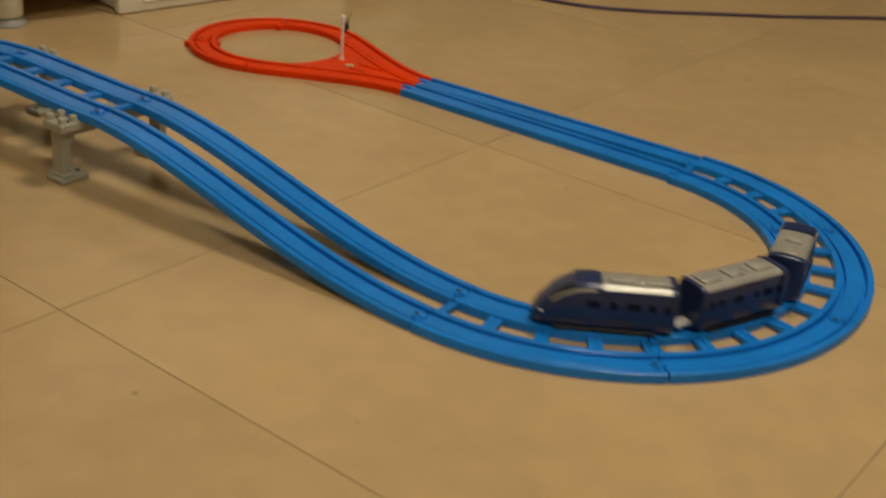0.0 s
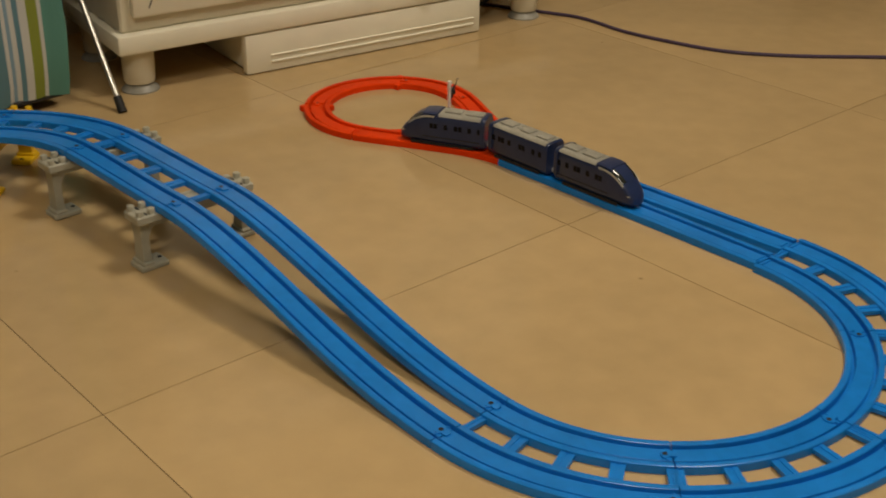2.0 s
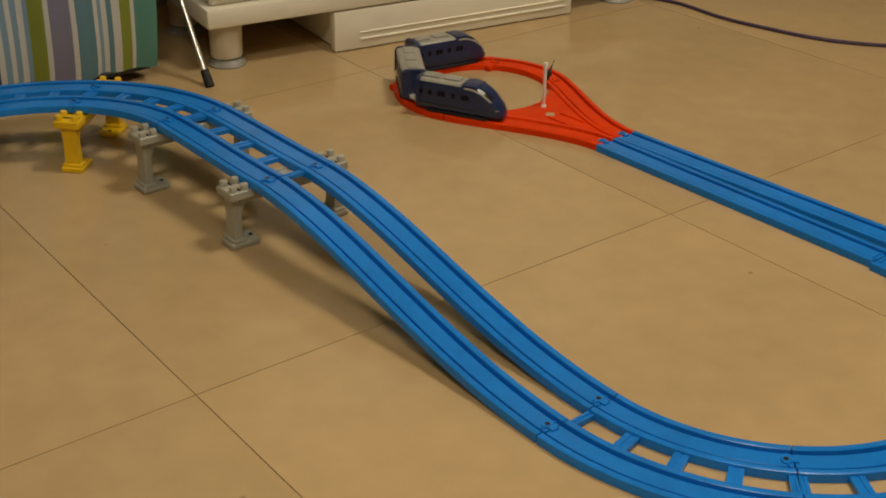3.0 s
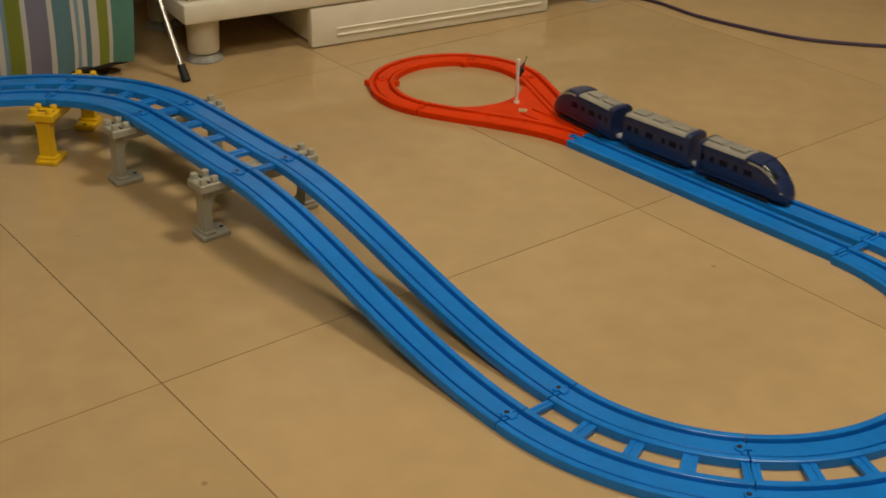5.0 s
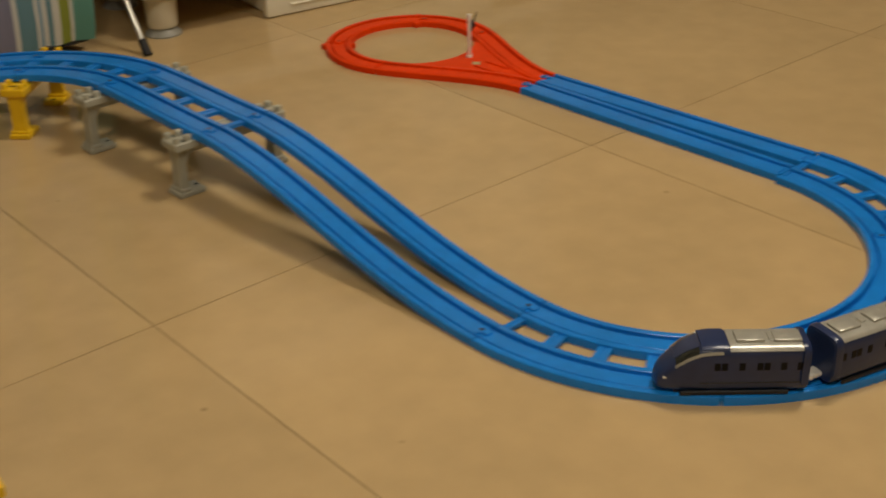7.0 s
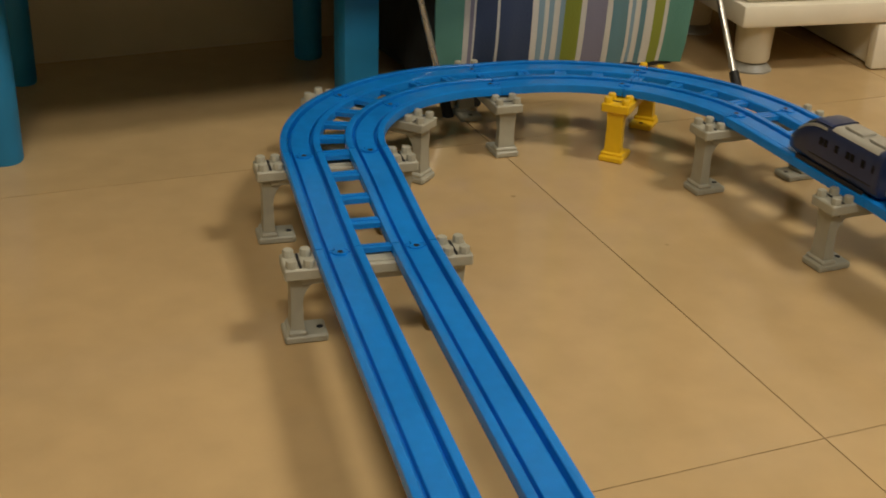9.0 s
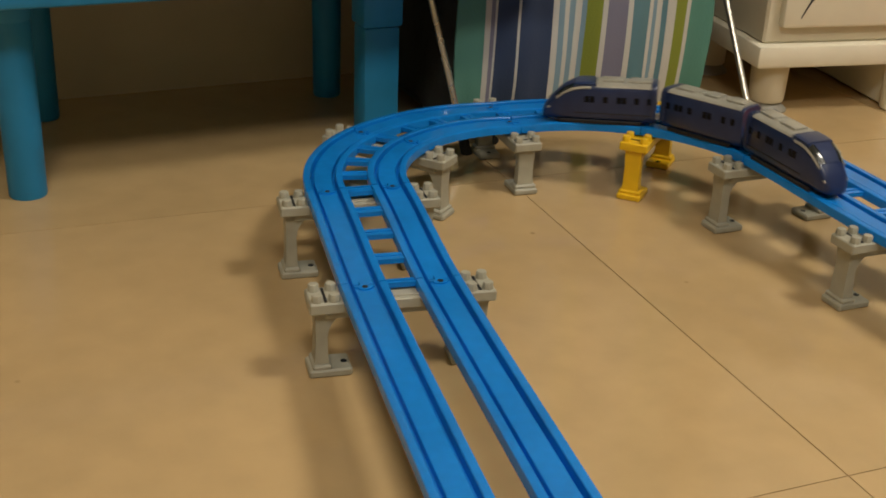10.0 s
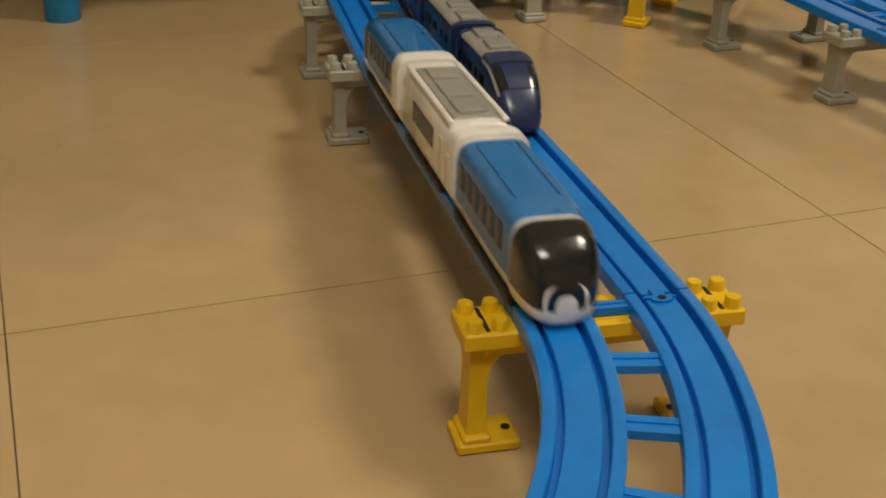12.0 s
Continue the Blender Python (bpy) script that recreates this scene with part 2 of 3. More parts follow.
def shifted(side):
    """Segments of one of the two rails: side +1 runs on the right of the way from the red end on."""
    d = GAUGE * side
    bank = -0.003 if side > 0 else 0.0

    def off(p, heading, d=d):
        return (p[0] + d * math.sin(radians(heading)), p[1] - d * math.cos(radians(heading)))
    h0, h1, h2, h3 = A0 + 90 - 540, A1 - 90, B1 + 90, HIGH_HEADING
    return [("line", off(RED_END, h0, RED_GAUGE * side), off(STRAIGHT_END, h0, FLARE_GAUGE * side), 0, 0),
            ("arc", C1, R - d, A0, A1, 0, 0),
            ("line", off(SLOPE_FOOT, h1), off(SLOPE_TOP, h1), 0, H),
            ("line", off(SLOPE_TOP, h1), around(C2, R2 + d, B0), H, H_IN + bank / 2),
            ("arc", C2, R2 + d, B0, (B0 + B1) / 2, H_IN + bank / 2, H_TOP + bank),
            ("arc", C2, R2 + d, (B0 + B1) / 2, B1, H_TOP + bank, H_OUT + bank / 2),
            ("line", around(C2, R2 + d, B1), off(LADDER_END, h2), H_OUT + bank / 2, H),
            ("line", off(LADDER_END, h2), off(HIGH_END, h3), H, H_END),
            ("arc", C3, R3 - d, D0, D0 - 135, H_END, H_END)]


def hermite(p0, h0, p1, h1, k, n=30):
    a, b = k * math.cos(radians(h0)), k * math.sin(radians(h0))
    c, e = k * math.cos(radians(h1)), k * math.sin(radians(h1))
    out = []
    for i in range(n + 1):
        u = i / n
        q = (2 * u**3 - 3 * u * u + 1, u**3 - 2 * u * u + u, 3 * u * u - 2 * u**3, u**3 - u * u)
        out.append((q[0] * p0[0] + q[1] * a + q[2] * p1[0] + q[3] * c, q[0] * p0[1] + q[1] * b + q[2] * p1[1] + q[3] * e, 0))
    return out


JOIN = 22
RIGHT = polyline(shifted(1))
LEFT = polyline(shifted(-1))
BRANCH_IN = hermite(RIGHT[0][:2], A0 - 270, around(LOOP, RL, 180 + JOIN), 90 + JOIN, 0.20)
BRANCH_OUT = hermite(around(LOOP, RL, -JOIN), 270 - JOIN, LEFT[0][:2], A0 - 90, 0.20)
ROUND = polyline([("arc", LOOP, RL, 180 + JOIN, -JOIN, 0, 0)])


def joined(*runs):
    out = []
    for run in runs:
        for p in run:
            if not out or math.dist(p, out[-1]) > 1e-5:
                out.append(p)
    return out


BLUE_WAY = joined(RIGHT[::-1], BRANCH_IN, ROUND, BRANCH_OUT, LEFT)
WHITE_WAY = RIGHT[::-1]


def lengths(way):
    s = [0.0]
    for p, q in zip(way, way[1:]):
        s.append(s[-1] + math.dist(p, q))
    return s


# ---- the room ----
FLOOR_TURN = -3.2
TILE_SIZE = 0.625
CORNER = (-0.485, 0.257)


def room():
    bm = block(-3.2, -3.2, -0.05, 3.2, 3.2, -0.0008)
    floor = tagged(part("floor", bm, JOINT), "polished beige stone tile floor with dark thin joints", "floor", kind="structure")
    half = TILE_SIZE / 2 - 0.00055
    tile = bmesh.new()
    block(-half, -half, -0.003, half, half, 0.0, 0.0, 1, tile)
    me = bpy.data.meshes.new("tile")
    finish(tile, False)
    tile.to_mesh(me)
    tile.free()
    me.materials.append(TILE)
    turn = Matrix.Translation((*CORNER, 0)) @ pose(0, 0, 0, 0, 0, FLOOR_TURN)
    for i in range(-5, 6):
        for j in range(-6, 5):
            t = new("tile", me)
            t.parent = floor
            t.matrix_world = turn @ pose((i + 0.5) * TILE_SIZE, (j + 0.5) * TILE_SIZE, 0)
    tagged(part("wall_north", block(-3.2, 1.345, -0.05, 3.2, 1.51, 2.5), PLASTER), "cream painted wall behind the toys", "wall", kind="structure")
    tagged(part("wall_south", block(-3.2, -3.2, -0.05, 3.2, -3.05, 2.5), PLASTER), "cream painted wall", "wall", kind="structure")
    tagged(part("wall_west", block(-3.2, -3.05, -0.05, -3.05, 1.345, 2.5), PLASTER), "cream painted wall", "wall", kind="structure")
    # out of view; its dark colour is there to cut bounce and reflections
    tagged(part("wall_east", block(3.05, -3.05, -0.05, 3.2, 1.345, 2.5), DIM_WALL_BROWN), "unseen wall in dark brown that dims the floor reflections", "wall", kind="structure")
    tagged(part("ceiling", block(-3.2, -3.2, 2.5, 3.2, 1.51, 2.6), CEILING), "plain white painted ceiling", "ceiling", kind="structure")
    lamp = thing("ceiling_lamp", (0.62, -0.20, 2.5), "unseen square ceiling lamp with a warm white glowing diffuser", "lamp")
    part("lamp_frame", block(-0.29, -0.29, -0.07, 0.29, 0.29, 0.0, 0.01), CEILING, lamp)
    part("diffuser", block(-0.26, -0.26, -0.085, 0.26, 0.26, -0.072, 0.004), GLOW, lamp)
    # made-up second fitting to go with the added fill light
    copy_thing(lamp, pose(-1.30, -1.00, 2.5))


room()

# ---- rails ----
PROFILE = [(-0.0194, 0.0), (-0.0194, 0.0076), (-0.01904, 0.0086), (-0.01832, 0.009), (-0.01308, 0.009), (-0.01245, 0.0084), (-0.012, 0.0012), (-0.00875, 0.0012), (-0.00875, 0.0064), (-0.00821, 0.007),
           (0.00821, 0.007), (0.00875, 0.0064), (0.00875, 0.0012), (0.012, 0.0012), (0.01245, 0.0084), (0.01308, 0.009), (0.01832, 0.009), (0.01904, 0.0086), (0.0194, 0.0076), (0.0194, 0.0)]
WIDE = 0.0007


def trimmed(pts, cut=WIDE):
    p0, p1 = Vector(pts[0]), Vector(pts[1])
    q0, q1 = Vector(pts[-1]), Vector(pts[-2])
    return [tuple(p0 + (p1 - p0).normalized() * cut)] + list(pts[1:-1]) + [tuple(q0 + (q1 - q0).normalized() * cut)]


def tongue(pts, at_end, origin, parent, mat):
    """The jigsaw tongue of a rail joint, with a dark disc as its peg hole's shade, lying on the bed at an end."""
    p, q = (Vector(pts[-1]), Vector(pts[-2])) if at_end else (Vector(pts[0]), Vector(pts[1]))
    t = (p - q).normalized()
    a = Vector((t.y, -t.x, 0)).normalized()
    up = a.cross(t)
    shape = [(-0.0035, -0.003), (-0.0035, 0.004), (-0.0058, 0.005), (-0.0058, 0.0095), (-0.002, 0.0115), (0.002, 0.0115), (0.0058, 0.0095), (0.0058, 0.005), (0.0035, 0.004), (0.0035, -0.003)]
    bm = bmesh.new()
    base = p - Vector(origin)
    low = [bm.verts.new(base + a * u + t * v + up * 0.0066) for u, v in shape]
    high = [bm.verts.new(base + a * u + t * v + up * 0.0086) for u, v in shape]
    n = len(shape)
    for k in range(n):
        bm.faces.new((low[k], low[(k + 1) % n], high[(k + 1) % n], high[k]))
    bm.faces.new(high)
    bm.faces.new(low[::-1])
    tg = part("joint_tongue", bm, mat, parent)
    c = base + t * 0.0075
    # no hole is cut: a raised dark disc paints its shade
    part("peg_hole_shade", tube([c + up * 0.0074, c + up * 0.0089], 0.0025, 10), NAVY_DARK, tg, "dark disc painting the shade of a peg hole")


def seam(pts, at_end, origin, parent, mat):
    """A raised lip across the bed where a rail ends."""
    p, q = (Vector(pts[-1]), Vector(pts[-2])) if at_end else (Vector(pts[0]), Vector(pts[1]))
    t = (q - p).normalized()
    seg = [p + t * 0.004, p + t * 0.0054]
    part("end_lip", sweep(seg, [(-0.0087, 0.0066), (-0.0087, 0.0084), (0.0087, 0.0084), (0.0087, 0.0066)], origin), mat, parent)


def rail(name, pts, mat, label, group, tongue_at_end=True):
    pts = trimmed(pts)
    mid = pts[len(pts) // 2]
    place = (mid[0], mid[1], min(p[2] for p in pts))
    ob = thing(name, place, label, "toy track", group)
    part("rail_bed", sweep(pts, PROFILE, place), mat, ob)
    tongue(pts, tongue_at_end, place, ob, mat)
    seam(pts, not tongue_at_end, place, ob, mat)
    return ob


def double_rail(name, right, left, ties, label, group, tongue_at_end=True):
    right, left = trimmed(right), trimmed(left)
    place = tuple((Vector(right[len(right) // 2]) + Vector(left[len(left) // 2])) / 2)
    ob = thing(name, place, label, "toy track", group)
    for pts in (right, left):
        part("rail_bed", sweep(pts, PROFILE, place), BLUE, ob)
        tongue(pts, tongue_at_end, place, ob, BLUE)
        seam(pts, not tongue_at_end, place, ob, BLUE)

    def along(pts, u):
        k = u * (len(pts) - 1)
        i = min(int(k), len(pts) - 2)
        return Vector(pts[i]).lerp(Vector(pts[i + 1]), k - i)
    for k in range(ties + 1):
        u = 0.018 + (1 - 0.036) * k / ties
        a, b = along(right, u), along(left, u)
        way = (b - a).normalized()
        a, b = a + way * 0.0192, b - way * 0.0192
        w = 0.0066 if 0 < k < ties else 0.0040
        part("tie", sweep([a, b], [(-w, 0.002), (-w, 0.0066), (-w * 0.2, 0.0066), (-w * 0.2, 0.0058), (w * 0.2, 0.0058), (w * 0.2, 0.0066), (w, 0.0066), (w, 0.002)], place), BLUE, ob)
    return ob


def run(seg):
    return polyline([seg])


def split_arc(seg, count):
    _, c, r, a0, a1, z, z1 = seg
    return [("arc", c, r, a0 + (a1 - a0) * k / count, a0 + (a1 - a0) * (k + 1) / count, z + (z1 - z) * k / count, z + (z1 - z) * (k + 1) / count) for k in range(count)]


def blue_track():
    rs, ls = shifted(1), shifted(-1)
    for side in (rs, ls):
        rail("straight_rail", run(side[0]), BLUE, "long blue plastic toy rail lying flat on the tiles", "straight rails", False)
        rail("slope_rail", run(side[2]), BLUE, "blue plastic toy rail bent into a ramp up to a pier", "slope rails", True)
        rail("straight_rail", run(side[7]), BLUE, "long blue plastic toy rail carried high on piers", "straight rails", True)
    flat, high = "blue plastic double curve with ladder ties on the floor", "blue plastic double curve with ladder ties on piers"
    for k, count, label in ((1, 4, flat), (4, 2, high), (5, 2, high), (8, 3, high)):
        for r, l in zip(split_arc(rs[k], count), split_arc(ls[k], count)):
            double_rail("double_curve_rail", run(r), run(l), 5 if k == 8 else 4, label, "double curve rails")
    for k in (3, 6):
        double_rail("double_straight_rail", run(rs[k]), run(ls[k]), 4, "blue plastic double straight with ladder ties on two piers", "double straight rails")


blue_track()


def red_loop():
    # the switch: two branches that part from the double track, with a web between them
    place = (LOOP[0], LOOP[1] - 0.15, 0)
    sw = thing("turnout_rail", place, "orange-red plastic branching toy rail joined to blue rails", "toy track")
    for pts in (BRANCH_IN, BRANCH_OUT[::-1]):
        part("rail_bed", sweep(trimmed(pts), PROFILE, place), RED, sw)
    web = bmesh.new()
    n = 16
    left = [BRANCH_IN[int(k * 28 / n)] for k in range(n + 1)]
    right = [BRANCH_OUT[::-1][int(k * 28 / n)] for k in range(n + 1)]
    rows = []
    for a, b in zip(left, right):
        a, b = Vector(a) + Vector((0.012, 0, 0)), Vector(b) - Vector((0.012, 0, 0))
        if b.x - a.x < 0.004:
            a, b = (a + b) / 2 - Vector((0.002, 0, 0)), (a + b) / 2 + Vector((0.002, 0, 0))
        rows.append((a - Vector(place), b - Vector(place)))
    rim = RL - 0.0186
    rows = [r for r in rows if r[0].y + place[1] < LOOP[1] - rim - 0.002]
    cols = 8
    edge = [Vector((*around(LOOP, rim, 222 + 96 * c / cols), 0)) - Vector(place) for c in range(cols + 1)]
    grid = [[[web.verts.new((*(a.lerp(b, c / cols)).xy, z)) for c in range(cols + 1)] for a, b in rows] + [[web.verts.new((*e.xy, z)) for e in edge]] for z in (0.001, 0.0064)]
    for level in grid:
        for r0, r1 in zip(level, level[1:]):
            for c in range(cols):
                web.faces.new((r0[c], r0[c + 1], r1[c + 1], r1[c]))
    for r in (0, len(rows)):
        for c in range(cols):
            web.faces.new((grid[0][r][c], grid[0][r][c + 1], grid[1][r][c + 1], grid[1][r][c]))
    for c in (0, cols):
        for r in range(len(rows)):
            web.faces.new((grid[0][r][c], grid[0][r + 1][c], grid[1][r + 1][c], grid[1][r][c]))
    part("web", web, RED, sw)
    part("switch_hole", tube([(-0.002, 0.012, 0.0058), (-0.002, 0.012, 0.0068)], 0.0085, 4), TILE, sw, "diamond opening over the tiles")
    for k, (x, y) in enumerate(((-0.012, -0.02), (0.012, -0.02))):
        part("switch_rib", block(x - 0.002, y - 0.02, 0.006, x + 0.002, y + 0.025, 0.0085, 0.0006), RED, sw)
    cuts = (180 + JOIN, 135, 40, -JOIN)
    for a0, a1 in zip(cuts, cuts[1:]):
        pts = polyline([("arc", LOOP, RL, a0, a1, 0, 0)])
        piece = rail("tight_curve_rail", pts, RED, "tight orange-red plastic curve of the turning loop", "red loop rails")
        o = piece.matrix_world.translation
        for r in (RL + 0.0205, RL - 0.0205) if a1 > 0 else ():
            q = around(LOOP, r, a1 + 2.5)
            part("stop_lug", block(q[0] - o.x - 0.0045, q[1] - o.y - 0.0045, 0.0, q[0] - o.x + 0.0045, q[1] - o.y + 0.0045, 0.0085, 0.0012), RED, piece)
    # the little signal flag on the switch
    sx, sy = 0.2613, 0.554
    sg = thing("signal_post", (sx, sy, 0.0064), "thin white signal post with black arm on red rail", "toy signal")
    part("post", block(-0.002, -0.0016, 0, 0.002, 0.0016, 0.064, 0.0004), WHITE, sg)
    part("post_foot", tube([(0, 0, 0), (0, 0, 0.003)], 0.0042, 12), WHITE, sg)
    part("post_head", block(-0.0026, -0.002, 0.052, 0.0026, 0.002, 0.066, 0.0006), WHITE, sg)
    part("arm", tube([(0.003, -0.002, 0.040), (0.006, -0.002, 0.052), (0.014, -0.003, 0.068)], [0.0016, 0.0022, 0.0008], 8), BLACK, sg, "thin black signal arm")
    part("disc", tube([(0.0035, -0.0015, 0.050), (0.0065, -0.0025, 0.050)], 0.0055, 14), BLACK, sg, "black signal disc")


red_loop()


# ---- piers ----
def pier(mat, label, top, half):
    ob = thing("pier", (0, 0, 0), label, "toy pier", "track piers")
    beam = bmesh.new()
    block(-half, -0.016, top - 0.010, half, 0.016, top, 0.0012, 1, beam)
    block(-half + 0.013, -0.012, top - 0.016, half - 0.013, 0.012, top - 0.0095, 0.001, 1, beam)
    beam = part("beam", beam, mat, ob)
    for s in (-1, 1):
        leg = bmesh.new()
        # the leg tapers upwards from the foot
        cut = [[leg.verts.new((s * (half - 0.0105) + u * w, v * d, z)) for u, v in ((-1, -1), (1, -1), (1, 1), (-1, 1))] for z, w, d in ((0.005, 0.0066, 0.0105), (0.016, 0.0054, 0.0092), (top - 0.030, 0.0048, 0.0088), (top - 0.008, 0.0058, 0.0100))]
        for c0, c1 in zip(cut, cut[1:]):
            for k in range(4):
                leg.faces.new((c0[k], c0[(k + 1) % 4], c1[(k + 1) % 4], c1[k]))
        leg.faces.new(cut[0][::-1])
        leg.faces.new(cut[-1])
        # the rounded shoulder between the leg and the beam
        rings = []
        for y in (-0.0085, 0.0085):
            arc = [(s * (half - 0.0155), top - 0.034)] + [(s * (half - 0.0155 - 0.0225 * (1 - math.cos(a))), top - 0.034 + 0.022 * math.sin(a)) for a in [k * math.pi / 12 for k in range(7)]] + [(s * (half - 0.0155), top - 0.012)]
            rings.append([leg.verts.new((x, y, z)) for x, z in arc])
        m = len(rings[0])
        for k in range(m):
            leg.faces.new((rings[0][k], rings[0][(k + 1) % m], rings[1][(k + 1) % m], rings[1][k]))
        leg.faces.new(rings[0][::-1])
        leg.faces.new(rings[1])
        part("leg", leg, mat, ob)
        foot = bmesh.new()
        block(s * (half - 0.0175) - 0.0180, -0.0138, 0.0, s * (half - 0.0175) + 0.0180, 0.0138, 0.007, 0.0015, 1, foot)
        block(s * (half - 0.0105) - 0.0080, -0.0130, 0.006, s * (half - 0.0105) + 0.0080, 0.0130, 0.011, 0.0015, 1, foot)
        foot = part("foot", foot, mat, ob)
        # shade of the foot's peg hole, as a dark disc on top
        part("peg_hole_shade", tube([(s * (half - 0.030), 0, 0.0065), (s * (half - 0.030), 0, 0.0074)], 0.0028, 10), NAVY_DARK, foot, "dark disc painting the shade of a peg hole")
        for u in (half - 0.0205, half - 0.0065):
            for v in (-0.0102, 0.0102):
                stud = bmesh.new()
                tube([(s * u, v, top - 0.001), (s * u, v, top + 0.0054), (s * u, v, top + 0.0062)], [0.0048, 0.0046, 0.0040], 8, stud)
                st = part("stud", stud, mat, beam)
        # the slot is not cut; a dark strip on the beam gives its shade
        part("slot_shade", block(s * (half - 0.0135) - 0.0011, -0.013, top, s * (half - 0.0135) + 0.0011, 0.013, top + 0.0006), NAVY_DARK, beam, "narrow dark strip painting the shade in a slot")
    for u in (-0.010, 0.010):
        part("rib", block(-0.036, u - 0.002, top - 0.0005, 0.036, u + 0.002, top + 0.0012, 0.0004, 1), mat, beam)
    return ob


def piers():
    grey, yellow = "grey plastic bridge pier with studs carrying the blue track", "yellow plastic bridge pier with studs carrying the blue track"

    def at(p, heading, top, mat=GREY, label=grey, half=0.077):
        pier(mat, label, top, half).matrix_basis = pose(p[0], p[1], 0, 0, 0, heading - 90)
    h1 = A1 - 90
    at(ahead(SLOPE_TOP, h1, 0.024), h1, H)
    at(ahead(CURVE_IN, h1, 0.008), h1, H_IN - 0.003)
    for k in (1, 2, 3):
        a = B0 + (B1 - B0) * k / 4
        top = H_TOP - 0.003 if k == 2 else (H_TOP + H_IN) / 2 - 0.0022
        at(around(C2, R2, a), a + 90, top, *((YELLOW, yellow) if k == 1 else ()))
    at(CURVE_OUT, B1 + 90, H_OUT - 0.003)
    at(LADDER_END, B1 + 90, H, half=0.078)
    at(ahead(HIGH_END, HIGH_HEADING, -0.002), HIGH_HEADING, H_END, YELLOW, yellow, 0.080)
    for k in (1, 2, 3):
        at(around(C3, R3, D0 - 45 * k), D0 - 45 * k - 90, H_END, half=0.080)


piers()


# ---- furniture round the track ----
def chest():
    turn = -10.8
    ob = thing("drawer_chest", (-0.0237, 0.9797, 0), "cream plastic chest of drawers on short round legs", "cabinet", turn=turn, size=1.1445)
    w, d = 0.735, 0.24
    part("base_slab", block(0, 0, 0.060, w, d, 0.087, 0.004, 2), CREAM, ob)
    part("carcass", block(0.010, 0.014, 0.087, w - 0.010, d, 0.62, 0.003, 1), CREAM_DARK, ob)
    for k in range(3):
        z = 0.108 + k * 0.17
        dr = part("drawer", block(0.026, 0.002, z, w - 0.026, 0.016, z + 0.155, 0.004, 2), CREAM, ob)
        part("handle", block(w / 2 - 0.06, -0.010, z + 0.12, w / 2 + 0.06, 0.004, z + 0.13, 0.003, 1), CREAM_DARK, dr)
        # a printed scroll of leaves
        if k == 0:
            for sx, flip in ((0.040, 1), (w - 0.040, -1)):
                pts = []
                for i in range(15):
                    u = i / 14
                    pts.append((sx + flip * (0.008 + 0.075 * u), 0.0015, z + 0.012 + 0.055 * math.sin(u * 1.9) + 0.006 * math.sin(u * 9)))
                part("scroll_print", tube(pts, [0.0006 + 0.0016 * math.sin(math.pi * i / 14) for i in range(15)], 6), INK, dr, "black printed scroll")
                for i in (5, 7, 9, 11):
                    x, _, zz = pts[i]
                    leaf = [(x, 0.0012, zz), (x + flip * 0.010, 0.0012, zz - 0.007), (x + flip * 0.018, 0.0012, zz - 0.006)]
                    part("scroll_leaf", tube(leaf, [0.0012, 0.0040, 0.0004], 6), INK, dr, "black printed leaf")
    for x in (0.036, w - 0.036):
        for y in (0.034, d - 0.04):
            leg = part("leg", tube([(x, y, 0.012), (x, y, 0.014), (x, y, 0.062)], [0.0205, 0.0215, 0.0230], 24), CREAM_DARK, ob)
            part("glide", tube([(x, y, 0.0), (x, y, 0.002), (x, y, 0.012)], [0.026, 0.026, 0.016], 24), ROOF_GREY, leg, "dull grey glide foot")
    # the hanging loop of a strap
    loop = []
    for i in range(13):
        a = math.pi * 2 * i / 12
        loop.append((0.47 + 0.012 * math.sin(a) + 0.02 * (1 - math.cos(a)) * 0.5, -0.006, 0.092 + 0.022 * math.cos(a)))
    part("strap_loop", tube(loop, 0.0014, 6), BLACK, ob, "thin dark strap hanging over the slab")
    box = thing("storage_box", (-0.0237, 0.9797, 0), "white plastic storage box pushed under the chest", "box", turn=turn, size=1.1445)
    part("box_body", block(0.190, 0.016, 0.0015, 0.582, 0.22, 0.056, 0.003, 1), CREAM, box)
    part("box_front", block(0.183, 0.002, 0.001, 0.588, 0.018, 0.0585, 0.003, 2), CREAM, box)
    part("moulding", block(0.222, -0.0005, 0.014, 0.575, 0.004, 0.017, 0.001, 1), CREAM, box)
    part("moulding", block(0.222, -0.0005, 0.024, 0.575, 0.004, 0.0262, 0.001, 1), CREAM, box)


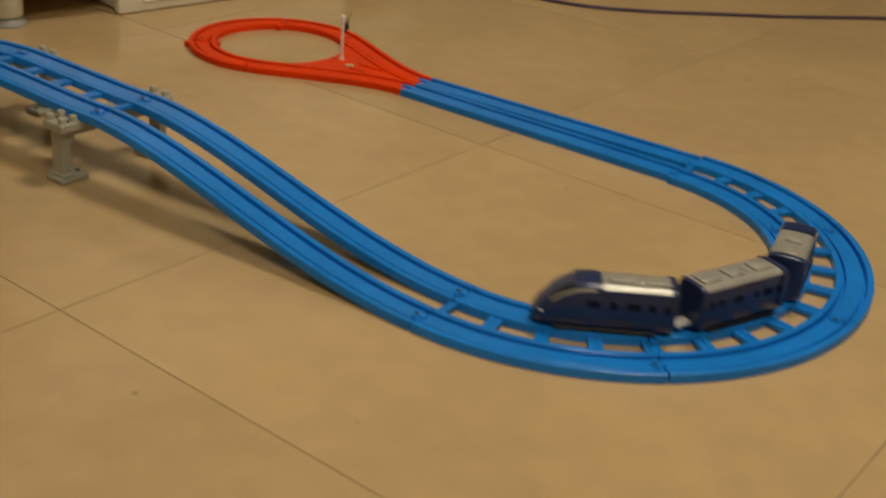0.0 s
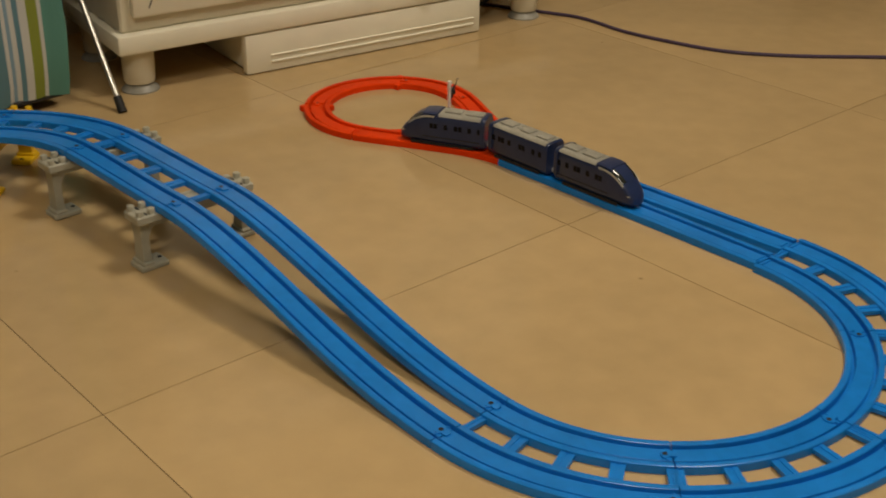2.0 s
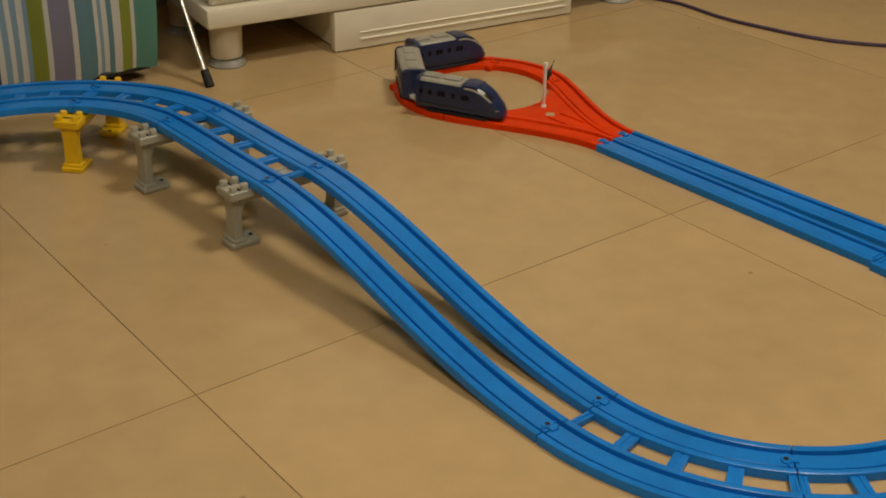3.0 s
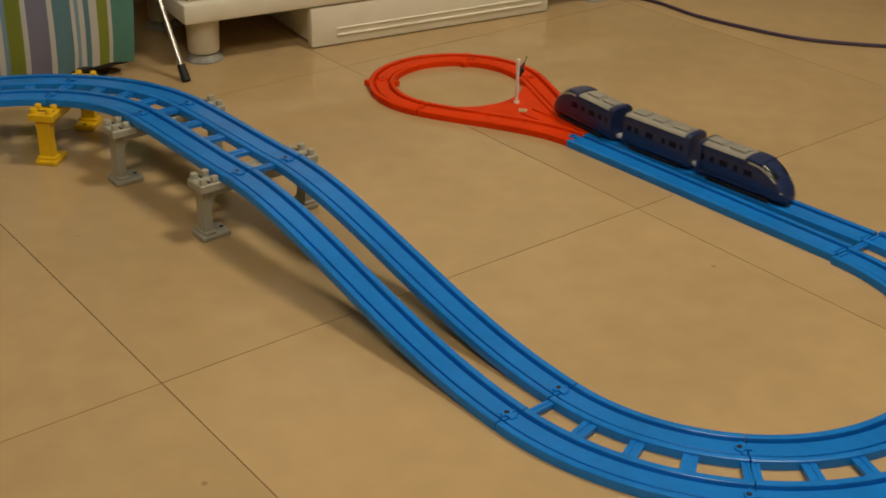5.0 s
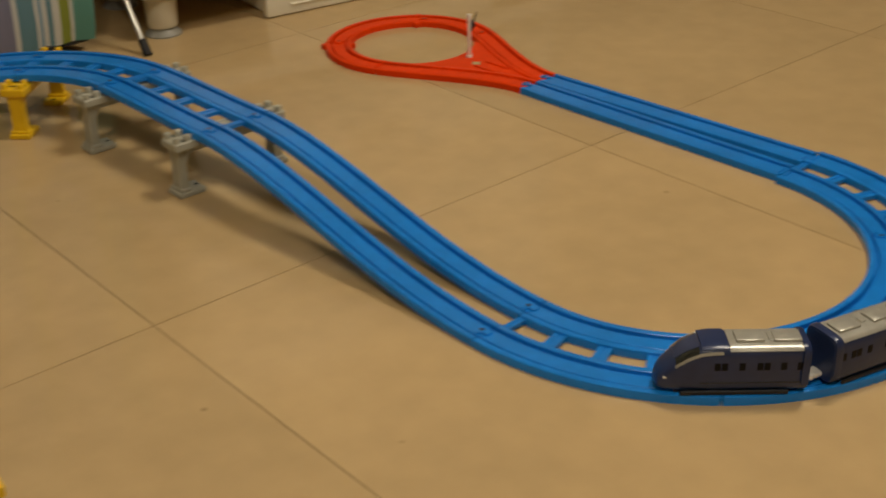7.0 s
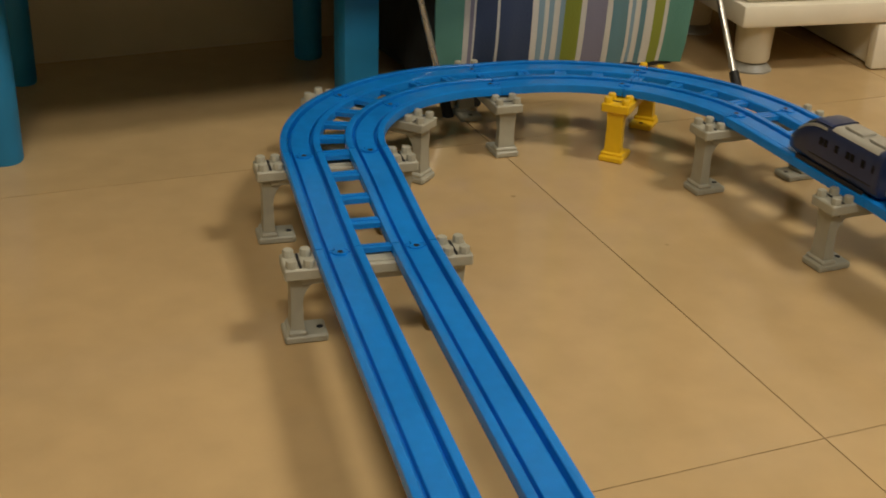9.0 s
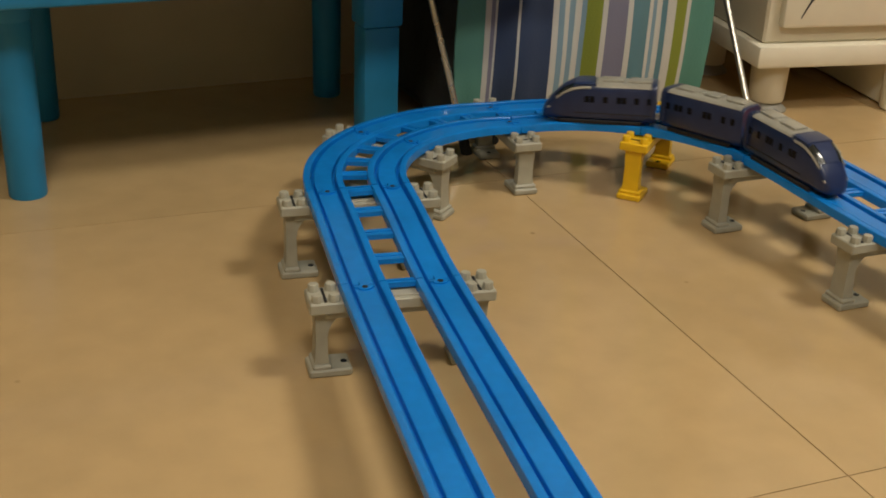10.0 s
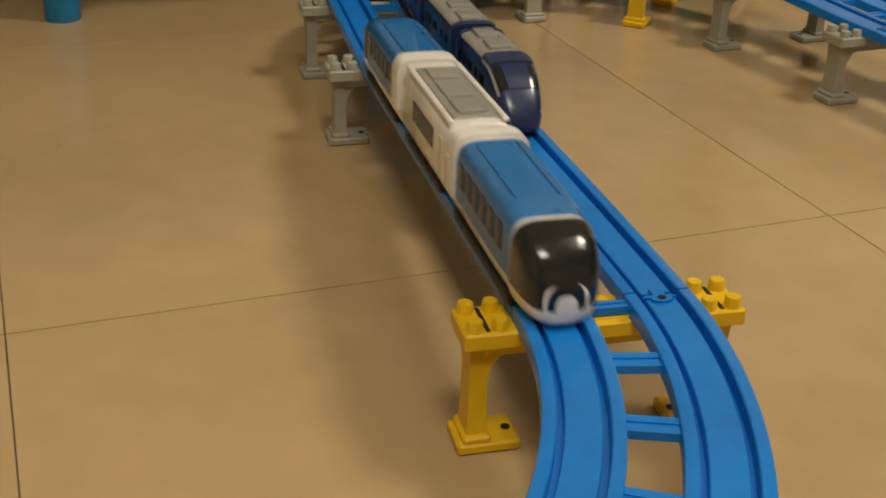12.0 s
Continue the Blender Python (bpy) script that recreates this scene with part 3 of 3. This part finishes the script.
def hamper():
    ob = thing("striped_hamper", (-0.2795, 1.005, 0), "striped blue, green and white canvas hamper on a tube stand", "hamper", size=1.06)
    w, d, z0, z1 = 0.345, 0.24, 0.022, 0.62
    bm = bmesh.new()
    nx, nz = 40, 24
    front = []
    for k in range(nz + 1):
        row = []
        for i in range(nx + 1):
            u, v = i / nx, k / nz
            sag = 0.006 * math.sin(u * 17 + v * 2) + 0.004 * math.sin(u * 41 + 1.3) * (1 - v)
            edge = 0.010 * math.exp(-v * 16)
            x = (-w / 2 + w * u) * (1 - 0.02 * math.exp(-v * 30)) + 0.0012 * math.sin(v * 31 + u * 9)
            row.append(bm.verts.new((x, sag + edge, z0 + (z1 - z0) * v)))
        front.append(row)
    for r0, r1 in zip(front, front[1:]):
        for i in range(nx):
            bm.faces.new((r0[i], r0[i + 1], r1[i + 1], r1[i]))
    thick = [[bm.verts.new(v.co + Vector((0, 0.003, 0))) for v in row] for row in front]
    for r0, r1 in zip(thick, thick[1:]):
        for i in range(nx):
            bm.faces.new((r0[i], r1[i], r1[i + 1], r0[i + 1]))
    for g in (0, nx):
        for k in range(nz):
            bm.faces.new((front[k][g], front[k + 1][g], thick[k + 1][g], thick[k][g]))
    for g in (0, nz):
        for i in range(nx):
            bm.faces.new((front[g][i], front[g][i + 1], thick[g][i + 1], thick[g][i]))
    part("front_panel", bm, CANVAS, ob, "striped canvas front panel")
    for sx in (-1, 1):
        side = block(sx * (w / 2 - 0.006) - 0.003, 0.020, z0, sx * (w / 2 - 0.006) + 0.003, d, z1, 0.002, 1)
        bmesh.ops.subdivide_edges(side, edges=side.edges[:], cuts=6, use_grid_fill=True)
        for v in side.verts:
            v.co.x += 0.006 * math.sin(v.co.y * 55 + v.co.z * 8)
        part("side_panel", side, DARK_CLOTH, ob, "charcoal canvas side panel")
    part("back_panel", block(-w / 2 + 0.010, d, z0, w / 2 - 0.010, d + 0.005, z1, 0.002, 1), DARK_CLOTH, ob, "charcoal canvas back panel")
    part("bottom_panel", block(-w / 2 + 0.004, 0.014, z0 - 0.006, w / 2 - 0.004, d - 0.004, z0 + 0.002, 0.002, 1), BLACK, ob, "black bottom panel")
    for foot, far in (((0.2137, -0.062), (0.2207, 0.011, 0.110)), ((-0.170, -0.0255), (-0.195, 0.0165, 0.152))):
        f = Vector((*foot, 0.006))
        t = Vector(far)
        top = f + (t - f) * 4.2
        rod = part("stand_tube", tube([f + (t - f) * 0.10, top], 0.0040, 12), STEEL, ob, "satin steel tube")
        part("rubber_tip", tube([f - (t - f) * 0.05, f + (t - f) * 0.14], [0.0066, 0.0060], 12), BLACK, rod, "black rubber tip")
    part("stand_foot", block(-0.140, -0.012, 0.0, -0.118, 0.012, 0.030, 0.003, 1), BLACK, ob, "black plastic foot")


def table():
    ob = thing("low_table", (-0.745, 1.15, 0), "sky blue plastic children's table with round legs", "table")
    part("tabletop", block(-0.39, -0.21, 0.220, 0.39, 0.17, 0.248, 0.008, 2), TABLE_BLUE, ob)
    for x, y, r, cut in ((-0.229, -0.136, 0.0205, 0.196), (0.203, 0.110, 0.0190, 0.18), (-0.176, 0.123, 0.0180, 0.18)):
        leg = part("leg", tube([(x, y, 0.0), (x, y, 0.003), (x, y, cut)], [r - 0.001, r, r * 1.06], 28), TABLE_BLUE, ob)
        part("leg_socket", tube([(x, y, cut), (x, y, cut + 0.003), (x, y, 0.221)], [r * 1.10, r * 1.16, r * 1.26], 28), TABLE_BLUE, leg)
    post = part("leg", block(0.176, -0.107, 0.0, 0.222, -0.067, 0.148, 0.004, 2), TABLE_BLUE, ob, "square blue table leg")
    part("leg_socket", block(0.173, -0.110, 0.148, 0.225, -0.064, 0.221, 0.005, 2), TABLE_BLUE, post)


def cord():
    ctrl = [(0.762, 0.983), (0.804, 0.869), (0.833, 0.778), (0.824, 0.675), (0.833, 0.585), (0.86, 0.477), (0.926, 0.38), (1.013, 0.291), (1.105, 0.196), (1.235, 0.084), (1.40, -0.06), (1.70, -0.20)]
    pts = []
    for i in range(len(ctrl) - 1):
        p0, p1, p2, p3 = (ctrl[max(0, min(len(ctrl) - 1, i + k))] for k in (-1, 0, 1, 2))
        for j in range(6):
            u = j / 6
            pts.append(tuple(0.5 * (2 * p1[k] + (p2[k] - p0[k]) * u + (2 * p0[k] - 5 * p1[k] + 4 * p2[k] - p3[k]) * u * u + (3 * p1[k] - p0[k] - 3 * p2[k] + p3[k]) * u**3) for k in (0, 1)) + (0.0032,))
    ob = part("power_cord", tube(pts, 0.0032, 8), CORD)
    tagged(ob, "thin dark violet power cord lying across the tiles", "cord")
    pts = [(0.745 + 0.06 * math.cos(a) + 0.012 * a, 0.985 + 0.03 * math.sin(a * 1.3), 0.004 + 0.0008 * k) for k, a in enumerate([i * 0.5 for i in range(18)])]
    coil = part("cable_coil", tube(pts, 0.0035, 8), BLACK)
    tagged(coil, "tangle of thin black cable on the tiles", "cable")


def corner_clutter():
    bag = thing("dark_bag", (1.92, 0.62, 0), "black soft bag slumped on the tiles", "bag", turn=-35, size=1.25)
    bm = block(-0.22, -0.13, 0.0, 0.22, 0.13, 0.26, 0.05, 4)
    for v in bm.verts:
        v.co += Vector((0.015 * math.sin(v.co.z * 30 + v.co.y * 9), 0.012 * math.sin(v.co.x * 25 + 1), 0)) * min(1, v.co.z * 12)
    part("bag_body", bm, BLACK, bag)
    part("bag_buckle", tube([(-0.13, -0.14, 0.04), (-0.13, -0.125, 0.04)], 0.014, 14), METAL, bag, "round metal buckle")
    toy = thing("toy_box", (1.549, 0.018, 0), "teal plastic toy box standing on the tiles", "box", turn=-30, size=1.2)
    part("box_body", block(-0.05, -0.05, 0, 0.05, 0.05, 0.10, 0.006, 2), TABLE_BLUE, toy)
    part("box_lid", block(-0.053, -0.053, 0.101, 0.053, 0.053, 0.115, 0.004, 2), YELLOW, toy)


chest()
hamper()
table()
cord()
corner_clutter()


# ---- trains ----
def section(hw, z0, z1, power, n=28):
    ring = []
    for k in range(n):
        a = 2 * math.pi * k / n - math.pi / 2
        c, s = math.cos(a), math.sin(a)
        ring.append((hw * math.copysign(abs(c) ** (2 / power), c), (z0 + z1) / 2 + (z1 - z0) / 2 * math.copysign(abs(s) ** (2 / power), s)))
    return ring


def loft(stations, n=28):
    """Stations (x, half width, bottom, top, squareness) joined into a closed hull."""
    bm = bmesh.new()
    rings = [[bm.verts.new((x, y, z)) for y, z in section(hw, z0, z1, pw, n)] for x, hw, z0, z1, pw in stations]
    for r0, r1 in zip(rings, rings[1:]):
        for k in range(n):
            bm.faces.new((r0[k], r0[(k + 1) % n], r1[(k + 1) % n], r1[k]))
    bm.faces.new(rings[0])
    bm.faces.new(rings[-1][::-1])
    return bm


def stations_between(stations, x0, x1, count=8):
    out = []
    for i in range(count + 1):
        x = x0 + (x1 - x0) * i / count
        for a, b in zip(stations, stations[1:]):
            if a[0] <= x <= b[0]:
                u = (x - a[0]) / (b[0] - a[0])
                out.append(tuple(p + (q - p) * u for p, q in zip(a, b)))
                break
    return out


def shell(stations, k0, k1, lift, n=28):
    """A thin skin over the ring positions k0 to k1 of a hull, lifted off it."""
    bm = bmesh.new()
    inner, outer = [], []
    for x, hw, z0, z1, pw in stations:
        low = section(hw - 0.0004, z0 + 0.0004, z1 - 0.0004, pw, n)
        top = section(hw + lift, z0 - lift, z1 + lift, pw, n)
        inner.append([bm.verts.new((x, *low[k % n])) for k in range(k0, k1 + 1)])
        outer.append([bm.verts.new((x, *top[k % n])) for k in range(k0, k1 + 1)])
    m = k1 - k0
    for g in (inner, outer):
        for r0, r1 in zip(g, g[1:]):
            for k in range(m):
                bm.faces.new((r0[k], r0[k + 1], r1[k + 1], r1[k]))
    for e in (0, m):
        for i in range(len(stations) - 1):
            bm.faces.new((inner[i][e], inner[i + 1][e], outer[i + 1][e], outer[i][e]))
    for e in (0, -1):
        for k in range(m):
            bm.faces.new((inner[e][k], inner[e][k + 1], outer[e][k + 1], outer[e][k]))
    return bm


def running_gear(ob, half, coupler_front, coupler_back):
    part("underframe", block(-half + 0.012, -0.0125, 0.0035, half - 0.012, 0.0125, 0.011, 0.001, 1), NAVY_DARK, ob)
    for x in (-half + 0.030, half - 0.030):
        for y in (-0.011, 0.011):
            part("wheel", tube([(x, y - 0.002, 0.0072), (x, y + 0.002, 0.0072)], 0.0070, 16), NAVY_DARK, ob)
    for sign, wanted in ((1, coupler_front), (-1, coupler_back)):
        if wanted:
            x0, x1 = sorted((sign * (half - 0.010), sign * (half + 0.0085)))
            part("coupler", block(x0, -0.006, 0.0095, x1, 0.006, 0.0150, 0.0020, 2), METAL, ob, "bright metal coupler")


def blue_end_car():
    half = 0.0625
    ob = thing("blue_train_car", (0, 0, 0), "dark navy toy train end car with silver roof, sloped nose", "toy train", "blue toy train cars")
    st = [(-half, 0.0172, 0.008, 0.0500, 5.5), (-half + 0.002, 0.0182, 0.007, 0.0512, 5.5), (0.020, 0.0182, 0.007, 0.0512, 5.5), (0.030, 0.0180, 0.007, 0.0500, 5), (0.042, 0.0174, 0.007, 0.0440, 4.5), (0.052, 0.0164, 0.0068, 0.0355, 4), (0.060, 0.0146, 0.0068, 0.0275, 3.4), (0.0645, 0.0112, 0.0075, 0.0205, 3), (0.0665, 0.0062, 0.009, 0.0165, 2.5)]
    part("body", loft(st), NAVY, ob)
    roof = part("roof", shell(stations_between(st, -half + 0.007, 0.006, 4), 10, 18, 0.0007), SILVER, ob, "silver painted roof")
    part("end_hood", shell(stations_between(st, -half + 0.0004, -half + 0.0068, 3), 6, 22, 0.0016), NAVY, ob)
    for x in (-0.044, -0.012):
        part("roof_unit", block(x - 0.012, -0.0085, 0.0512, x + 0.012, 0.0085, 0.0545, 0.0012, 2), SILVER, roof)
    part("roof_unit", block(-0.034, -0.006, 0.0512, -0.028, 0.006, 0.0530, 0.0008, 1), SILVER, roof)
    part("cab_hood", shell(stations_between(st, 0.008, 0.030, 4), 11, 17, 0.0016), NAVY, ob)
    ws = part("windscreen", shell(stations_between(st, 0.0315, 0.0505, 6), 9, 19, 0.0006), GLASS_BLACK, ob, "glossy black windscreen")
    part("centre_post", shell(stations_between(st, 0.031, 0.0510, 6), 13, 15, 0.0011), NAVY, ws)
    for s in (-1, 1):
        k = 9 if s > 0 else 18
        part("silver_line", shell(stations_between(st, 0.012, 0.0510, 8), k, k + 1, 0.0012), SILVER, ob, "thin silver line beside the windscreen")
        # raised dark strip in place of the shade inside a waist groove
        part("belt", block(-half + 0.004, min(s * 0.0176, s * 0.01855), 0.0170, 0.030, max(s * 0.0176, s * 0.01855), 0.0182, 0.0003, 1), NAVY_DARK, ob, "dark strip painting the shade of a waist groove")
        for x in (-0.054, -0.040, -0.026, -0.020, -0.005, 0.010, 0.016):
            part("window", block(x - 0.0026, min(s * 0.0178, s * 0.0186), 0.0300, x + 0.0026, max(s * 0.0178, s * 0.0186), 0.0375, 0.0003, 1), WINDOW_BLACK, ob, "black window")
        part("skirt", block(-half + 0.016, min(s * 0.0165, s * 0.0187), 0.0052, 0.046, max(s * 0.0165, s * 0.0187), 0.0095, 0.0006, 1), NAVY_DARK, ob)
        part("headlight", block(0.0560, min(s * 0.0105, s * 0.0150), 0.0200, 0.0610, max(s * 0.0105, s * 0.0150), 0.0228, 0.0008, 1), SILVER, ob, "small silver headlight")
    running_gear(ob, half, False, True)
    return ob


def blue_mid_car():
    half = 0.0535
    ob = thing("blue_train_car", (0, 0, 0), "dark navy toy train middle car with a silver roof", "toy train", "blue toy train cars")
    st = [(-half, 0.0172, 0.008, 0.0500, 5.5), (-half + 0.002, 0.0182, 0.007, 0.0512, 5.5), (half - 0.002, 0.0182, 0.007, 0.0512, 5.5), (half, 0.0172, 0.008, 0.0500, 5.5)]
    part("body", loft(st), NAVY, ob)
    roof = part("roof", shell(stations_between(st, -half + 0.003, half - 0.008, 4), 10, 18, 0.0007), SILVER, ob, "silver painted roof")
    part("end_hood", shell(stations_between(st, half - 0.0078, half - 0.0004, 3), 6, 22, 0.0016), NAVY, ob)
    for x, l in ((-0.036, 0.011), (-0.005, 0.009), (0.030, 0.012)):
        part("roof_unit", block(x - l, -0.0085, 0.0512, x + l, 0.0085, 0.0542, 0.0012, 2), SILVER, roof)
    part("roof_vent", block(0.008, -0.004, 0.0512, 0.014, 0.004, 0.0532, 0.0008, 1), SILVER, roof)
    for s in (-1, 1):
        for x in (-0.042, -0.030, -0.012, -0.006, 0.014, 0.026, 0.032, 0.043):
            part("window", block(x - 0.0026, min(s * 0.0178, s * 0.0186), 0.0300, x + 0.0026, max(s * 0.0178, s * 0.0186), 0.0375, 0.0003, 1), WINDOW_BLACK, ob, "black window")
        part("skirt", block(-half + 0.012, min(s * 0.0165, s * 0.0187), 0.0052, half - 0.012, max(s * 0.0165, s * 0.0187), 0.0095, 0.0006, 1), NAVY_DARK, ob)
    running_gear(ob, half, True, True)
    return ob


def white_end_car():
    half = 0.074
    ob = thing("white_train_car", (0, 0, 0), "white toy train end car with sky blue roof, black windscreen", "toy train", "white toy train cars")
    st = [(-half, 0.0208, 0.007, 0.0530, 5), (-half + 0.002, 0.0218, 0.006, 0.0545, 5), (0.030, 0.0218, 0.006, 0.0545, 5), (0.050, 0.0217, 0.006, 0.0538, 4.6), (0.064, 0.0213, 0.006, 0.0512, 4.2), (0.074, 0.0204, 0.006, 0.0475, 3.8), (0.081, 0.0188, 0.006, 0.0425, 3.4), (0.0858, 0.0162, 0.0062, 0.0360, 3.1), (0.0885, 0.0120, 0.0068, 0.0290, 2.8), (0.0898, 0.0055, 0.0090, 0.0225, 2.4)]
    part("body", loft(st, 40), WHITE, ob)
    part("blue_shell", shell(stations_between(st, -half + 0.022, 0.0560, 10), 11, 29, 0.0006, 40), SKY, ob, "sky blue painted roof and sides")
    for y in (-0.0125, 0.0125):
        part("roof_groove", block(-0.046, y - 0.0008, 0.0535, 0.034, y + 0.0008, 0.0560, 0.0005, 1), SKY, ob)
    part("end_hood", shell(stations_between(st, -half + 0.001, -half + 0.0185, 4), 9, 31, 0.0026, 40), WHITE, ob)
    part("windscreen", shell(stations_between(st, 0.0600, 0.0897, 16), 9, 31, 0.0011, 40), GLASS_BLACK, ob, "glossy black wraparound windscreen")
    part("bumper", shell(stations_between(st, 0.0600, 0.0897, 12), -9, 9, 0.0010, 40), WHITE, ob)
    for s in (-1, 1):
        for i in range(6):
            x = -0.041 + i * 0.0158
            part("window", block(x - 0.0050, min(s * 0.0212, s * 0.0229), 0.0290, x + 0.0050, max(s * 0.0212, s * 0.0229), 0.0445, 0.0004, 1), WINDOW_GREY, ob, "slate grey window")
        part("door", block(-half + 0.007, min(s * 0.0222, s * 0.0249), 0.0185, -half + 0.013, max(s * 0.0222, s * 0.0249), 0.0420, 0.0004, 1), CREAM, ob)
        part("skirt", block(-half + 0.016, min(s * 0.0190, s * 0.0220), 0.0040, 0.060, max(s * 0.0190, s * 0.0220), 0.0090, 0.0006, 1), NAVY_DARK, ob)
        part("waist_band", shell(stations_between(st, -half + 0.020, 0.0560, 8), 9 if s > 0 else 29, 11 if s > 0 else 31, 0.0004, 40), SKY, ob, "sky blue band under the windows")
    running_gear(ob, half, False, True)
    return ob


def white_mid_car():
    half = 0.066
    ob = thing("white_train_car", (0, 0, 0), "white toy train middle car with a grey roof panel", "toy train", "white toy train cars")
    st = [(-half, 0.0208, 0.007, 0.0530, 5), (-half + 0.002, 0.0218, 0.006, 0.0545, 5), (half - 0.002, 0.0218, 0.006, 0.0545, 5), (half, 0.0208, 0.007, 0.0530, 5)]
    part("body", loft(st), WHITE, ob)
    roof = part("roof_panel", block(-half + 0.012, -0.0150, 0.0535, half - 0.012, 0.0150, 0.0562, 0.0008, 1), ROOF_GREY, ob, "grey roof panel")
    for x, l in ((-0.034, 0.014), (0.000, 0.016), (0.036, 0.012)):
        part("roof_unit", block(x - l, -0.0100, 0.0560, x + l, 0.0100, 0.0578, 0.0010, 1), ROOF_GREY, roof)
    for s in (-1, 1):
        part("roof_edge", block(-half + 0.004, min(s * 0.0158, s * 0.0198), 0.0530, half - 0.004, max(s * 0.0158, s * 0.0198), 0.0568, 0.0010, 1), WHITE, ob)
        for i in range(6):
            x = -0.028 + i * 0.0105
            part("window", block(x - 0.0032, min(s * 0.0212, s * 0.0224), 0.0270, x + 0.0032, max(s * 0.0212, s * 0.0224), 0.0415, 0.0003, 1), WINDOW_GREY, ob, "slate grey window")
        part("skirt", block(-half + 0.014, min(s * 0.0190, s * 0.0220), 0.0040, half - 0.014, max(s * 0.0190, s * 0.0220), 0.0090, 0.0006, 1), NAVY_DARK, ob)
        part("door", block(-half + 0.010, min(s * 0.0212, s * 0.0223), 0.0150, -half + 0.019, max(s * 0.0212, s * 0.0223), 0.0430, 0.0003, 1), CREAM, ob)
    running_gear(ob, half, True, True)
    return ob


def at_length(way, marks, s):
    """The point of a way at the arc length s, carried straight on past its ends."""
    s0 = min(max(s, 0.0), marks[-1])
    k = min(int(np.searchsorted(marks, s0, side="right")) - 1, len(way) - 2)
    a, b = Vector(way[k]), Vector(way[k + 1])
    return a + (b - a) * ((s - marks[k]) / (marks[k + 1] - marks[k]))


def on_rail(way, marks, s, flip):
    front, back = at_length(way, marks, s + 0.033), at_length(way, marks, s - 0.033)
    x = (front - back).normalized() * (-1 if flip else 1)
    y = Vector((0, 0, 1)).cross(x).normalized()
    z = x.cross(y)
    m = Matrix((x, y, z)).transposed().to_4x4()
    m.translation = (front + back) / 2 + z * 0.0042
    return m


def progress(table, t):
    """Smooth travel through (seconds, metres) marks."""
    ts, ss = [r[0] for r in table], [r[1] for r in table]
    slope = [(ss[min(i + 1, len(ss) - 1)] - ss[max(i - 1, 0)]) / (ts[min(i + 1, len(ts) - 1)] - ts[max(i - 1, 0)]) for i in range(len(ts))]
    i = max(0, min(len(ts) - 2, sum(1 for v in ts if v <= t) - 1))
    h = ts[i + 1] - ts[i]
    u = (t - ts[i]) / h
    return (2 * u**3 - 3 * u * u + 1) * ss[i] + (u**3 - 2 * u * u + u) * h * slope[i] + (3 * u * u - 2 * u**3) * ss[i + 1] + (u**3 - u * u) * h * slope[i + 1]


BLUE_RUN = [(0, 3.3901), (0.5, 3.5931), (1, 3.8051), (1.5, 3.9871), (2, 4.2051), (2.5, 4.3961), (3, 4.5841), (5, 5.2621), (5.5, 5.4541), (6, 5.6551), (6.5, 5.8651), (7, 6.1001), (7.5, 6.3347), (7.7, 6.4261), (9.3, 6.9421), (9.5, 7.0158), (10, 7.2041), (10.5, 7.3981), (11, 7.5391), (11.5, 7.7161), (12, 7.9561)]
WHITE_RUN = [(0, 0.4511), (10.0, 0.4511), (10.4, 0.4711), (10.7, 0.6161), (11.0, 0.7721), (11.4, 0.9391), (12.0, 1.2411)]

BLUE_CARS = [blue_end_car(), blue_mid_car()]
BLUE_CARS.append(copy_thing(BLUE_CARS[0], Matrix.Identity(4)))
WHITE_CARS = [white_end_car(), white_mid_car()]
WHITE_CARS.append(copy_thing(WHITE_CARS[0], Matrix.Identity(4)))


def motions():
    times = [k / 10 for k in range(121)]
    for cars, run_table, way, backs in ((BLUE_CARS, BLUE_RUN, BLUE_WAY, (0.0675, 0.1975, 0.3275)), (WHITE_CARS, WHITE_RUN, WHITE_WAY, (0.085, 0.232, 0.379))):
        marks = lengths(way)
        for car, back, flip in zip(cars, backs, (False, False, True)):
            walk(car, [(t, on_rail(way, marks, progress(run_table, t) - back, flip)) for t in times])


motions()
